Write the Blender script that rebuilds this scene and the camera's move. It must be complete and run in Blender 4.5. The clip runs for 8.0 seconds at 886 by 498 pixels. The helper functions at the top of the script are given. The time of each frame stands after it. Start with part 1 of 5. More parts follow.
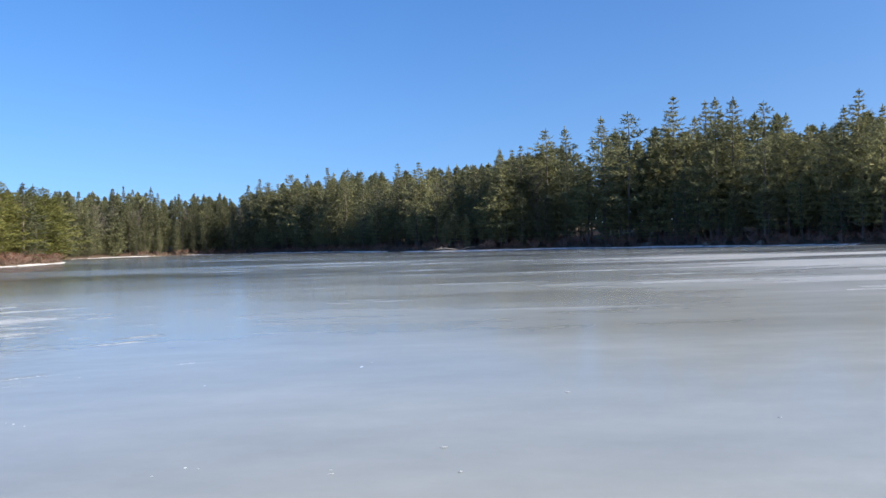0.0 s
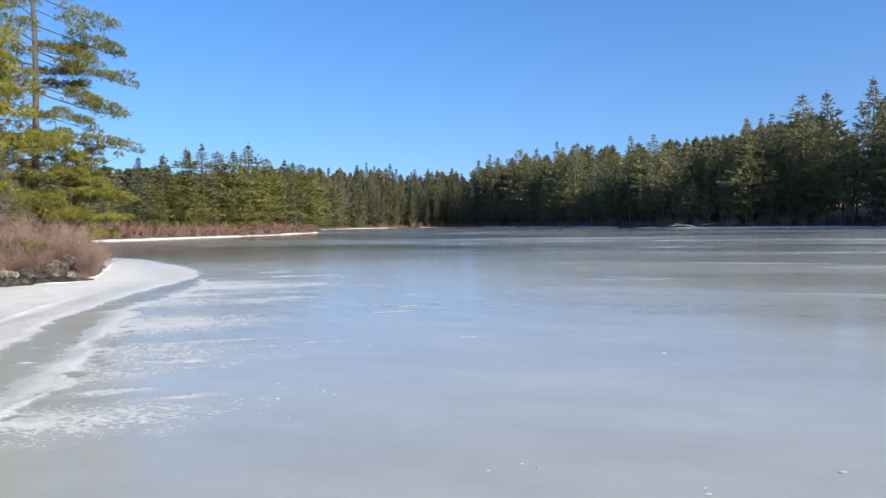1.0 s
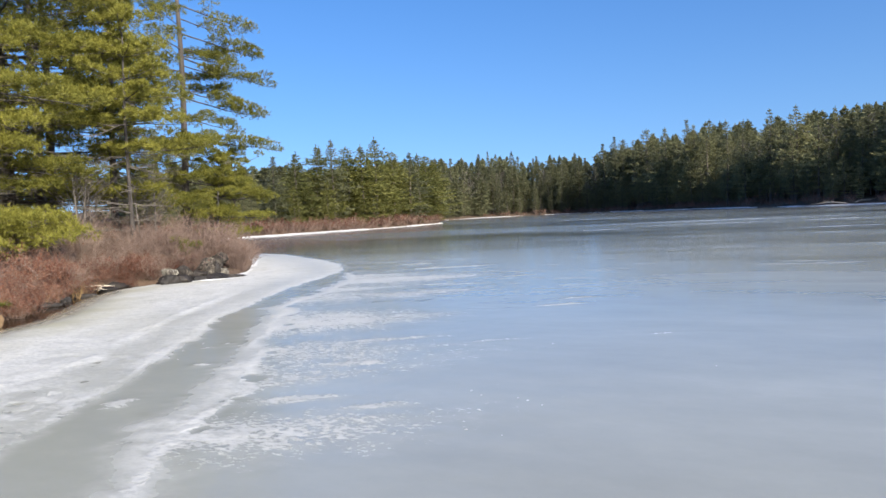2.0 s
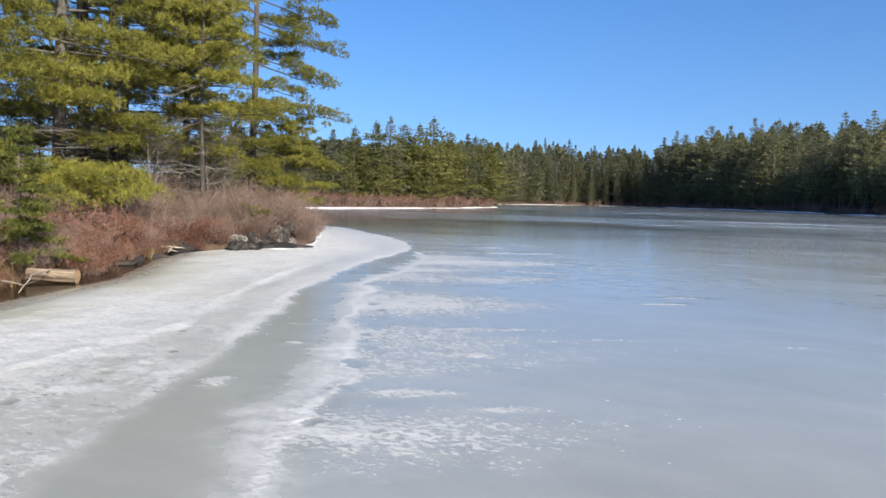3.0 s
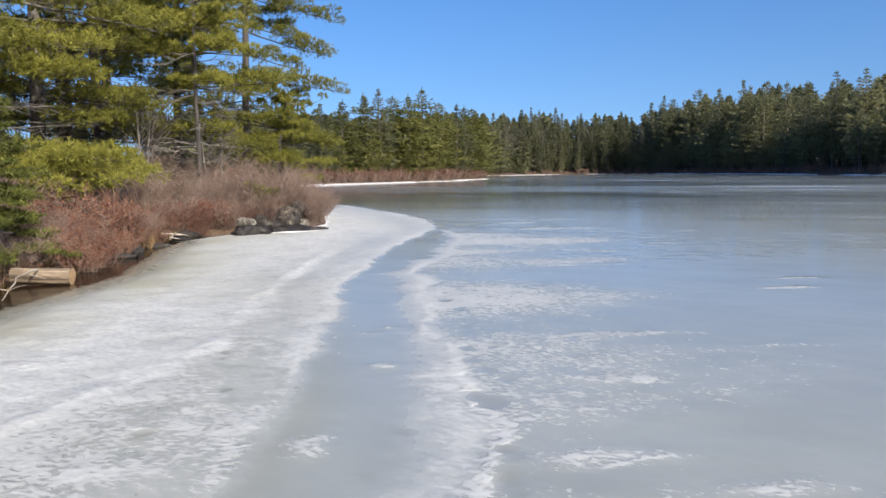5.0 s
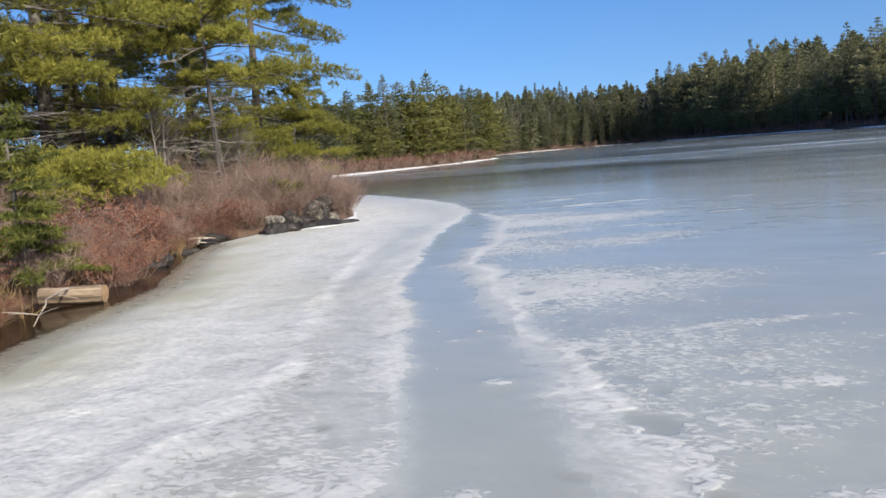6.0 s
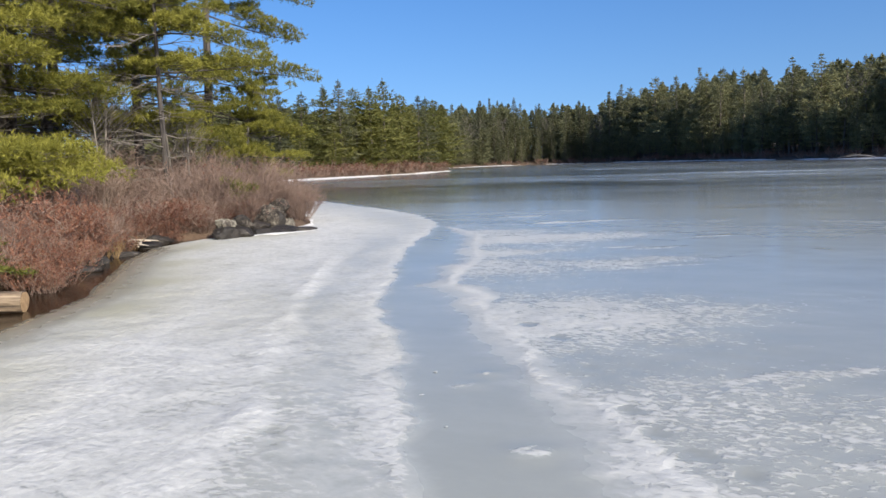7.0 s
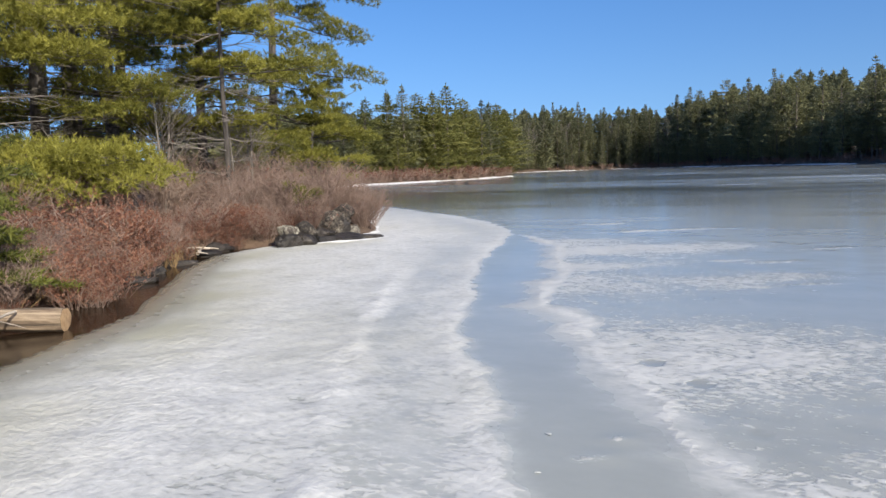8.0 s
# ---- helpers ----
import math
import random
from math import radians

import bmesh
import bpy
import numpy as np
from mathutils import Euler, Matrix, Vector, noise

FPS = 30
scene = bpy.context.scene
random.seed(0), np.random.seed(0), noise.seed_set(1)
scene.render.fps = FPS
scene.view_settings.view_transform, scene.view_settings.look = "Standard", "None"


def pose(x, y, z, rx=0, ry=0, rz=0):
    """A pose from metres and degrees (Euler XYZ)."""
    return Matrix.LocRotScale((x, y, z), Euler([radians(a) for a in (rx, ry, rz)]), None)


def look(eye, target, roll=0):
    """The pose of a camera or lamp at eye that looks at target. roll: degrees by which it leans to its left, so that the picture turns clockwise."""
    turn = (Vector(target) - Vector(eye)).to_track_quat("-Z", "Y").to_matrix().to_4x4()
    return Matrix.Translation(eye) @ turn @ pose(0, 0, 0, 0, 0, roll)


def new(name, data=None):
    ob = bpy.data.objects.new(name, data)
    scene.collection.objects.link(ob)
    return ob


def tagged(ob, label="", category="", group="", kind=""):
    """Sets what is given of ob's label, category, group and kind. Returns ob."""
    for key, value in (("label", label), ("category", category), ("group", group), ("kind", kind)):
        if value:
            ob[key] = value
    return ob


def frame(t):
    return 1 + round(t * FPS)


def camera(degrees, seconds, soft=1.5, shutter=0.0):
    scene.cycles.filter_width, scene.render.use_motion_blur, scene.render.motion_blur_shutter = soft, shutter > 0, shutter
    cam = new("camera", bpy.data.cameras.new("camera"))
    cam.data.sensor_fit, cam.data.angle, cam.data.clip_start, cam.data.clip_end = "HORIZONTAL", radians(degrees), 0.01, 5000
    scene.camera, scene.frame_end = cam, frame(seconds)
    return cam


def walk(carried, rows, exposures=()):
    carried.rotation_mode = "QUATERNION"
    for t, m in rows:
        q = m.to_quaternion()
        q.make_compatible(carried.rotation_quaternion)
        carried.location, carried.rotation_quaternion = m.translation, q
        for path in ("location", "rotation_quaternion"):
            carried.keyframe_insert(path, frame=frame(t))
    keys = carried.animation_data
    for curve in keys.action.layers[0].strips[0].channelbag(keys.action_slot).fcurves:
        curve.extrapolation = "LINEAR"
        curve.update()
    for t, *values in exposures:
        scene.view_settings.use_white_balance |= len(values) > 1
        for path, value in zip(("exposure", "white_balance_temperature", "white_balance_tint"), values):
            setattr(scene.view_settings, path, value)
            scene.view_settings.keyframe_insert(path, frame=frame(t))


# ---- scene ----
cam = camera(62.3, 8.0, soft=1.5)
PATH = [
    (0, (1.815, 2.09, 1.621), (1.872, 4.089, 1.603), -1.7),
    (0.5, (1.372, 2.414, 1.654), (1.109, 4.396, 1.597), -2.0),
    (1, (0.814, 2.937, 1.568), (0.27, 4.86, 1.496), -0.9),
    (1.5, (0.422, 3.222, 1.577), (-0.254, 5.1, 1.46), -1.0),
    (2, (-0.156, 3.523, 1.564), (-1.01, 5.329, 1.472), -2.9),
    (2.2, (-0.34, 3.603, 1.558), (-1.201, 5.405, 1.456), -0.0),
    (3.3, (-1.418, 3.984, 1.562), (-2.442, 5.697, 1.423), -0.7),
    (3.5, (-1.596, 4.115, 1.57), (-2.642, 5.815, 1.445), -3.4),
    (4, (-2.118, 4.449, 1.569), (-3.247, 6.096, 1.446), -3.9),
    (4.5, (-2.603, 4.74, 1.536), (-3.535, 6.504, 1.393), -1.6),
    (5, (-3.159, 5.048, 1.521), (-4.089, 6.806, 1.311), -0.8),
    (5.2, (-3.376, 5.137, 1.522), (-4.335, 6.879, 1.306), -4.2),
    (6.3, (-4.521, 5.788, 1.51), (-5.472, 7.53, 1.257), -5.2),
    (6.5, (-4.708, 5.945, 1.5), (-5.619, 7.71, 1.259), -4.7),
    (7, (-5.116, 6.38, 1.479), (-5.943, 8.186, 1.247), -2.0),
    (7.5, (-5.561, 6.826, 1.474), (-6.534, 8.562, 1.272), -3.1),
    (8, (-5.89, 7.347, 1.448), (-6.865, 9.08, 1.236), -2.1),
]
walk(cam, [(t, look(eye, target, roll)) for t, eye, target, roll in PATH], exposures=[(0, 0.69), (1.5, 0.64), (3.5, 0.5), (8, 0.37)])

# ---- world, sun ----
SUN_AZ, SUN_EL = 120.0, 30.0        # degrees clockwise from +y, and above the horizon
world = bpy.data.worlds.new("world")
scene.world = world
world.use_nodes = True
wn = world.node_tree.nodes
sky = wn.new("ShaderNodeTexSky")
sky.sky_type = "NISHITA"
sky.sun_disc = False
sky.sun_elevation = radians(SUN_EL)
sky.sun_rotation = radians(SUN_AZ)
sky.air_density, sky.dust_density, sky.ozone_density = 1.0, 1.9, 2.5
wn["Background"].inputs["Strength"].default_value = 0.12
vivid = wn.new("ShaderNodeHueSaturation")      # the clear, deep blue of a cold dry day
vivid.inputs["Hue"].default_value = 0.510
vivid.inputs["Saturation"].default_value = 1.33
vivid.inputs["Value"].default_value = 1.18
# a dry day: the pale haze lies lower on the horizon than in the model
way = wn.new("ShaderNodeVectorMath")
way.operation = "MULTIPLY_ADD"
way.inputs[1].default_value, way.inputs[2].default_value = (1, 1, 0.8), (0, 0, 0.13)
world.node_tree.links.new(wn.new("ShaderNodeTexCoord").outputs["Generated"], way.inputs[0])
world.node_tree.links.new(way.outputs["Vector"], sky.inputs["Vector"])
world.node_tree.links.new(sky.outputs["Color"], vivid.inputs["Color"])
world.node_tree.links.new(vivid.outputs["Color"], wn["Background"].inputs["Color"])
sun_data = bpy.data.lights.new("sun", "SUN")
sun_data.energy, sun_data.angle, sun_data.color = 4.8, radians(0.6), (1.0, 0.92, 0.78)
sun = new("sun", sun_data)
sun_dir = Vector((math.sin(radians(SUN_AZ)) * math.cos(radians(SUN_EL)), math.cos(radians(SUN_AZ)) * math.cos(radians(SUN_EL)), math.sin(radians(SUN_EL))))
sun.matrix_world = look(sun_dir * 200, (0, 0, 0))


# ---- materials ----
def nodes_of(name):
    m = bpy.data.materials.new(name)
    m.use_nodes = True
    t = m.node_tree
    return m, t.nodes, t.links, t.nodes["Principled BSDF"]


def noise_node(n, l, scale, detail=5.0, rough=0.55, vector=None):
    x = n.new("ShaderNodeTexNoise")
    x.inputs["Scale"].default_value = scale
    x.inputs["Detail"].default_value = detail
    x.inputs["Roughness"].default_value = rough
    if vector is not None:
        l.new(vector, x.inputs["Vector"])
    return x.outputs["Fac"]


def ramp_node(n, l, fac, stops):
    r = n.new("ShaderNodeValToRGB")
    e = r.color_ramp.elements
    while len(e) < len(stops):
        e.new(0.5)
    for k, (p, c) in zip(e, stops):
        k.position, k.color = p, (c if len(c) == 4 else (*c, 1))
    l.new(fac, r.inputs["Fac"])
    return r.outputs["Color"]


def math_node(n, l, op, a, b=None, c=None, clamp=False):
    x = n.new("ShaderNodeMath")
    x.operation, x.use_clamp = op, clamp
    for i, v in enumerate((a, b, c)):
        if v is None:
            continue
        if isinstance(v, (int, float)):
            x.inputs[i].default_value = v
        else:
            l.new(v, x.inputs[i])
    return x.outputs["Value"]


def mix_node(n, l, fac, a, b, blend="MIX"):
    x = n.new("ShaderNodeMix")
    x.data_type, x.blend_type = "RGBA", blend
    for s, v in (("Factor", fac), ("A", a), ("B", b)):
        sock = [i for i in x.inputs if i.name == s and (i.type == "RGBA" if s != "Factor" else i.type == "VALUE")][0]
        if isinstance(v, (int, float)):
            sock.default_value = v
        elif isinstance(v, tuple):
            sock.default_value = v if len(v) == 4 else (*v, 1)
        else:
            l.new(v, sock)
    return [o for o in x.outputs if o.type == "RGBA"][0]


def bump_node(n, l, height, strength, distance):
    b = n.new("ShaderNodeBump")
    b.inputs["Strength"].default_value = strength
    b.inputs["Distance"].default_value = distance
    l.new(height, b.inputs["Height"])
    return b.outputs["Normal"]


def position(n):
    return n.new("ShaderNodeNewGeometry").outputs["Position"]


def stretched(n, l, vector, turn, scale):
    m = n.new("ShaderNodeMapping")
    m.inputs["Rotation"].default_value = (0, 0, radians(turn))
    m.inputs["Scale"].default_value = scale
    l.new(vector, m.inputs["Vector"])
    return m.outputs["Vector"]


def foliage(name, dark, mid, light, glow=0.25, rough=0.6):
    """Needles: varied from blade to blade, from patch to patch and from tree to tree, with light through them."""
    m, n, l, p = nodes_of(name)
    geo = n.new("ShaderNodeNewGeometry")
    info = n.new("ShaderNodeObjectInfo")
    patch = noise_node(n, l, 1.1, 3, 0.6, geo.outputs["Position"])
    v = math_node(n, l, "MULTIPLY_ADD", geo.outputs["Random Per Island"], 0.45, math_node(n, l, "MULTIPLY", patch, 0.7))
    v = math_node(n, l, "ADD", v, math_node(n, l, "MULTIPLY_ADD", info.outputs["Random"], 0.3, -0.22))
    col = ramp_node(n, l, v, [(0.12, dark), (0.5, mid), (0.9, light)])
    l.new(col, p.inputs["Base Color"])
    p.inputs["Roughness"].default_value = rough
    p.inputs["Specular IOR Level"].default_value = 0.3
    t = n.new("ShaderNodeBsdfTranslucent")
    l.new(col, t.inputs["Color"])
    x = n.new("ShaderNodeMixShader")
    x.inputs["Fac"].default_value = glow
    l.new(p.outputs["BSDF"], x.inputs[1])
    l.new(t.outputs["BSDF"], x.inputs[2])
    l.new(x.outputs["Shader"], n["Material Output"].inputs["Surface"])
    return m


def rough_matter(name, stops, scale, fine, bump=0.5, depth=0.02, rough=0.9, turn=None):
    m, n, l, p = nodes_of(name)
    pos = position(n)
    vec = stretched(n, l, pos, 0, turn) if turn else pos
    a = noise_node(n, l, scale, 4, 0.6, vec)
    b = noise_node(n, l, fine, 5, 0.65, vec)
    info = n.new("ShaderNodeObjectInfo")
    f = math_node(n, l, "MULTIPLY_ADD", a, 0.55, math_node(n, l, "MULTIPLY_ADD", b, 0.5, math_node(n, l, "MULTIPLY_ADD", info.outputs["Random"], 0.16, -0.1)))
    l.new(ramp_node(n, l, f, stops), p.inputs["Base Color"])
    p.inputs["Roughness"].default_value = rough
    l.new(bump_node(n, l, b, bump, depth), p.inputs["Normal"])
    return m


PINE_NEAR = foliage("pine_needles_near", (0.052, 0.058, 0.015), (0.18, 0.182, 0.033), (0.36, 0.34, 0.068), 0.24)
SPRUCE_AND_SHADE_NEAR = foliage("spruce_and_shade_needles_near", (0.035, 0.045, 0.013), (0.085, 0.098, 0.022), (0.17, 0.18, 0.036), 0.25)
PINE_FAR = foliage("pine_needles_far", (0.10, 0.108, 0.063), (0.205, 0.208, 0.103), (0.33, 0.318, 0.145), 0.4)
# headland pines: a yellower copy of the far needles, sunlight put into the colour
PINE_LIT = foliage("pine_needles_sun_tinted", (0.058, 0.066, 0.023), (0.14, 0.146, 0.042), (0.26, 0.252, 0.072), 0.28)
# far spruce colour, also the darker tone that paints shade on other trees
SPRUCE_AND_SHADE_FAR = foliage("spruce_and_shade_needles_far", (0.07, 0.079, 0.048), (0.145, 0.153, 0.083), (0.24, 0.24, 0.12), 0.38)
RED_LEAF = foliage("red_brown_leaves", (0.06, 0.026, 0.018), (0.185, 0.076, 0.047), (0.38, 0.2, 0.135), 0.2)
DEAD_TWIG = foliage("bare_twigs", (0.10, 0.068, 0.056), (0.215, 0.15, 0.122), (0.35, 0.27, 0.225), 0.05, 0.8)
DRY_GRASS = foliage("dry_grass", (0.16, 0.10, 0.045), (0.32, 0.22, 0.11), (0.48, 0.36, 0.20), 0.25, 0.8)
BARK_NEAR = rough_matter("pine_bark", [(0.25, (0.028, 0.024, 0.022)), (0.52, (0.09, 0.08, 0.074)), (0.78, (0.28, 0.255, 0.23))], 2.0, 9.0, 0.9, 0.03, 0.95, (1, 1, 0.25))
BARK_FAR = rough_matter("far_bark", [(0.3, (0.06, 0.05, 0.04)), (0.7, (0.2, 0.17, 0.145))], 0.7, 4.0, 0.5, 0.03, 0.95, (1, 1, 0.3))
BARK_PALE = rough_matter("pale_bark", [(0.3, (0.09, 0.078, 0.07)), (0.7, (0.25, 0.225, 0.2))], 1.0, 6.0, 0.4, 0.02, 0.9, (1, 1, 0.5))
CRUST = rough_matter("refrozen_crust", [(0.3, (0.42, 0.425, 0.415)), (0.7, (0.58, 0.58, 0.56))], 3.0, 20.0, 0.4, 0.01, 0.6)
DEAD_WOOD = rough_matter("bleached_wood", [(0.3, (0.25, 0.21, 0.17)), (0.7, (0.52, 0.46, 0.38))], 3.0, 18.0, 0.5, 0.01, 0.85, (1, 1, 0.4))
ROCK = rough_matter("lichened_rock", [(0.42, (0.02, 0.017, 0.015)), (0.5, (0.07, 0.058, 0.048)), (0.58, (0.16, 0.145, 0.118)), (0.68, (0.34, 0.33, 0.27))], 7.0, 22.0, 0.9, 0.04, 0.9)
WET_ROCK = rough_matter("dark_wet_rock", [(0.36, (0.008, 0.007, 0.006)), (0.56, (0.026, 0.021, 0.018)), (0.72, (0.085, 0.075, 0.064))], 2.5, 14.0, 0.8, 0.03, 0.6)
GROUND = rough_matter("forest_floor", [(0.25, (0.03, 0.02, 0.014)), (0.5, (0.09, 0.058, 0.038)), (0.8, (0.19, 0.13, 0.085))], 0.35, 5.0, 0.8, 0.08)
SNOW = rough_matter("old_snow", [(0.3, (0.6, 0.6, 0.6)), (0.7, (0.82, 0.82, 0.82))], 1.2, 9.0, 0.6, 0.03, 0.7)


def log_wood(name, stops):
    m, n, l, p = nodes_of(name)
    pos = n.new("ShaderNodeTexCoord").outputs["Object"]
    a = noise_node(n, l, 4.0, 5, 0.6, stretched(n, l, pos, 0, (0.3, 5, 5)))
    l.new(ramp_node(n, l, a, stops), p.inputs["Base Color"])
    p.inputs["Roughness"].default_value = 0.8
    l.new(bump_node(n, l, a, 0.6, 0.015), p.inputs["Normal"])
    return m


LOG_SIDE = log_wood("weathered_log", [(0.34, (0.045, 0.034, 0.025)), (0.5, (0.17, 0.125, 0.085)), (0.7, (0.36, 0.285, 0.2))])
LOG_END = log_wood("sawn_end_grain", [(0.3, (0.3, 0.18, 0.09)), (0.7, (0.52, 0.36, 0.2))])


def ice_material():
    """Grey lake ice, glossy, with a white crust where the attribute 'crust' and a fine noise say so, and thin brown ice by the bank."""
    m, n, l, p = nodes_of("lake_ice")
    pos = position(n)

    def attr(name):
        a = n.new("ShaderNodeAttribute")
        a.attribute_name = name
        return a.outputs["Fac"]
    across = stretched(n, l, pos, 28, (0.62, 1.0, 1.0))
    f1 = noise_node(n, l, 24.0, 4, 0.62, across)
    f2 = noise_node(n, l, 2.8, 4, 0.6, across)
    f3 = noise_node(n, l, 7.5, 3, 0.55, across)
    f = math_node(n, l, "MULTIPLY_ADD", f1, 0.62, math_node(n, l, "MULTIPLY_ADD", f3, 0.26, math_node(n, l, "MULTIPLY", f2, 0.17)))
    # crust 0 .. 1 moves the threshold of the noise
    lift = math_node(n, l, "SUBTRACT", math_node(n, l, "MULTIPLY_ADD", attr("crust"), 0.62, f), 0.83)
    flakes = math_node(n, l, "MULTIPLY", math_node(n, l, "MULTIPLY", lift, 11.0, clamp=True), math_node(n, l, "MULTIPLY_ADD", attr("crust"), 0.66, 0.26, clamp=True))
    frost = math_node(n, l, "MULTIPLY", math_node(n, l, "SUBTRACT", math_node(n, l, "MULTIPLY_ADD", f2, 0.7, attr("crust")), 0.7, clamp=True), 0.8)
    veil = math_node(n, l, "MULTIPLY", attr("veil"), math_node(n, l, "MULTIPLY_ADD", f3, 1.2, math_node(n, l, "MULTIPLY_ADD", f2, 1.2, -0.3), clamp=True))
    crust = math_node(n, l, "MAXIMUM", math_node(n, l, "MAXIMUM", flakes, frost), veil)
    # thin drifts of snow out on the lake
    drift = noise_node(n, l, 1.0, 6, 0.62, stretched(n, l, pos, 16, (0.075, 0.3, 1.0)))
    drift = math_node(n, l, "MULTIPLY", math_node(n, l, "SUBTRACT", math_node(n, l, "MULTIPLY_ADD", f2, 0.05, drift), 0.61), 6.0, clamp=True)
    drift = math_node(n, l, "MULTIPLY", drift, math_node(n, l, "MULTIPLY", attr("open"), 0.55))
    line = noise_node(n, l, 1.0, 5, 0.6, stretched(n, l, pos, 15, (0.022, 0.2, 1.0)))
    line = math_node(n, l, "MULTIPLY", math_node(n, l, "MULTIPLY", math_node(n, l, "SUBTRACT", line, 0.585), 9.0, clamp=True), math_node(n, l, "MULTIPLY", attr("far_belts"), 0.6))
    crust = math_node(n, l, "MAXIMUM", math_node(n, l, "MAXIMUM", crust, drift), line)
    broad = noise_node(n, l, 0.14, 4, 0.6, stretched(n, l, pos, 12, (0.35, 1.0, 1.0)))
    cloud = noise_node(n, l, 0.9, 6, 0.7, across)
    g = math_node(n, l, "MULTIPLY_ADD", broad, 0.6, math_node(n, l, "MULTIPLY", cloud, 0.4))
    bands = noise_node(n, l, 1.0, 5, 0.65, stretched(n, l, pos, 14, (0.07, 0.3, 1.0)))
    g = math_node(n, l, "MULTIPLY_ADD", math_node(n, l, "SUBTRACT", bands, 0.5), 0.34, g)
    base = ramp_node(n, l, g, [(0.3, (0.239, 0.252, 0.238)), (0.52, (0.299, 0.314, 0.295)), (0.72, (0.37, 0.387, 0.362))])
    # base turns to a darker, bluer grey with distance
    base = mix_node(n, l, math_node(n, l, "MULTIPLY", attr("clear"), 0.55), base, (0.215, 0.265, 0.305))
    # long belts far out: frost, and bare dark ice with tree reflections darkened in
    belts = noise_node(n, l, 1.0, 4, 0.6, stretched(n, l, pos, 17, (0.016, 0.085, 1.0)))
    dark = math_node(n, l, "MULTIPLY", math_node(n, l, "MULTIPLY_ADD", math_node(n, l, "SUBTRACT", belts, 0.5), 7.0, 0.66, clamp=True), attr("far_belts"))
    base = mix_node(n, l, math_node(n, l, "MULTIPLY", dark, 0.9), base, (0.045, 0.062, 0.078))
    pale = math_node(n, l, "MULTIPLY", math_node(n, l, "MULTIPLY_ADD", math_node(n, l, "SUBTRACT", 0.5, belts), 3.5, 0.45, clamp=True), attr("frosty"))
    base = mix_node(n, l, math_node(n, l, "MULTIPLY", pale, 0.8), base, (0.5, 0.5, 0.485))
    base = mix_node(n, l, attr("thin"), base, (0.2, 0.185, 0.14))
    tone = math_node(n, l, "MULTIPLY_ADD", noise_node(n, l, 1.6, 6, 0.7, pos), 0.3, math_node(n, l, "MULTIPLY_ADD", f1, 0.45, math_node(n, l, "MULTIPLY", f3, 0.25)))
    white = ramp_node(n, l, tone, [(0.36, (0.36, 0.37, 0.365)), (0.49, (0.535, 0.54, 0.53)), (0.62, (0.66, 0.66, 0.64))])
    white = mix_node(n, l, attr("stain"), white, (0.40, 0.39, 0.31))
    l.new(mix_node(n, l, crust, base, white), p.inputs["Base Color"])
    r0 = math_node(n, l, "MULTIPLY_ADD", bands, 0.2, math_node(n, l, "MULTIPLY_ADD", broad, 0.1, 0.01))
    r0 = math_node(n, l, "MULTIPLY_ADD", dark, -0.08, r0)
    r0 = math_node(n, l, "MULTIPLY_ADD", pale, 0.25, r0)
    l.new(math_node(n, l, "MULTIPLY_ADD", crust, 0.45, r0, clamp=True), p.inputs["Roughness"])
    p.inputs["IOR"].default_value = 1.31
    ripple = noise_node(n, l, 15.0, 4, 0.6, stretched(n, l, pos, 35, (1.0, 0.7, 1.0)))
    h = math_node(n, l, "MULTIPLY", math_node(n, l, "MULTIPLY_ADD", ripple, 0.6, math_node(n, l, "MULTIPLY", f1, 0.5)), math_node(n, l, "MULTIPLY", attr("crust"), crust))
    h = math_node(n, l, "MULTIPLY_ADD", noise_node(n, l, 1.1, 2, 0.5, pos), 0.02, h)
    l.new(bump_node(n, l, h, 0.7, 0.03), p.inputs["Normal"])
    return m


ICE = ice_material()
WATER, _n, _l, _p = nodes_of("dark_peaty_water")
_p.inputs["Base Color"].default_value = (0.018, 0.011, 0.006, 1)
_p.inputs["Roughness"].default_value = 0.16
_p.inputs["IOR"].default_value = 1.33
_l.new(bump_node(_n, _l, noise_node(_n, _l, 3.0, 3, 0.5, position(_n)), 0.08, 0.02), _p.inputs["Normal"])


# ---- mesh helpers ----
class Soup:
    """Vertices and faces that add up to one mesh."""

    def __init__(self):
        self.v, self.f, self.count = [], [], 0

    def add(self, v, f):
        v = np.asarray(v, float).reshape(-1, 3)
        f = np.asarray(f, int)
        self.v.append(v)
        self.f.append(f + self.count)
        self.count += len(v)

    def mesh(self, name, material, smooth=False):
        me = bpy.data.meshes.new(name)
        v = np.concatenate(self.v)
        size = np.concatenate([np.full(len(f), f.shape[1]) for f in self.f])
        corner = np.concatenate([f.ravel() for f in self.f])
        me.vertices.add(len(v))
        me.vertices.foreach_set("co", v.astype(np.float32).ravel())
        me.loops.add(len(corner))
        me.loops.foreach_set("vertex_index", corner.astype(np.int32))
        me.polygons.add(len(size))
        me.polygons.foreach_set("loop_start", (np.cumsum(size) - size).astype(np.int32))
        me.update(calc_edges=True)
        me.materials.append(material)
        if smooth:
            me.shade_smooth()
        return me


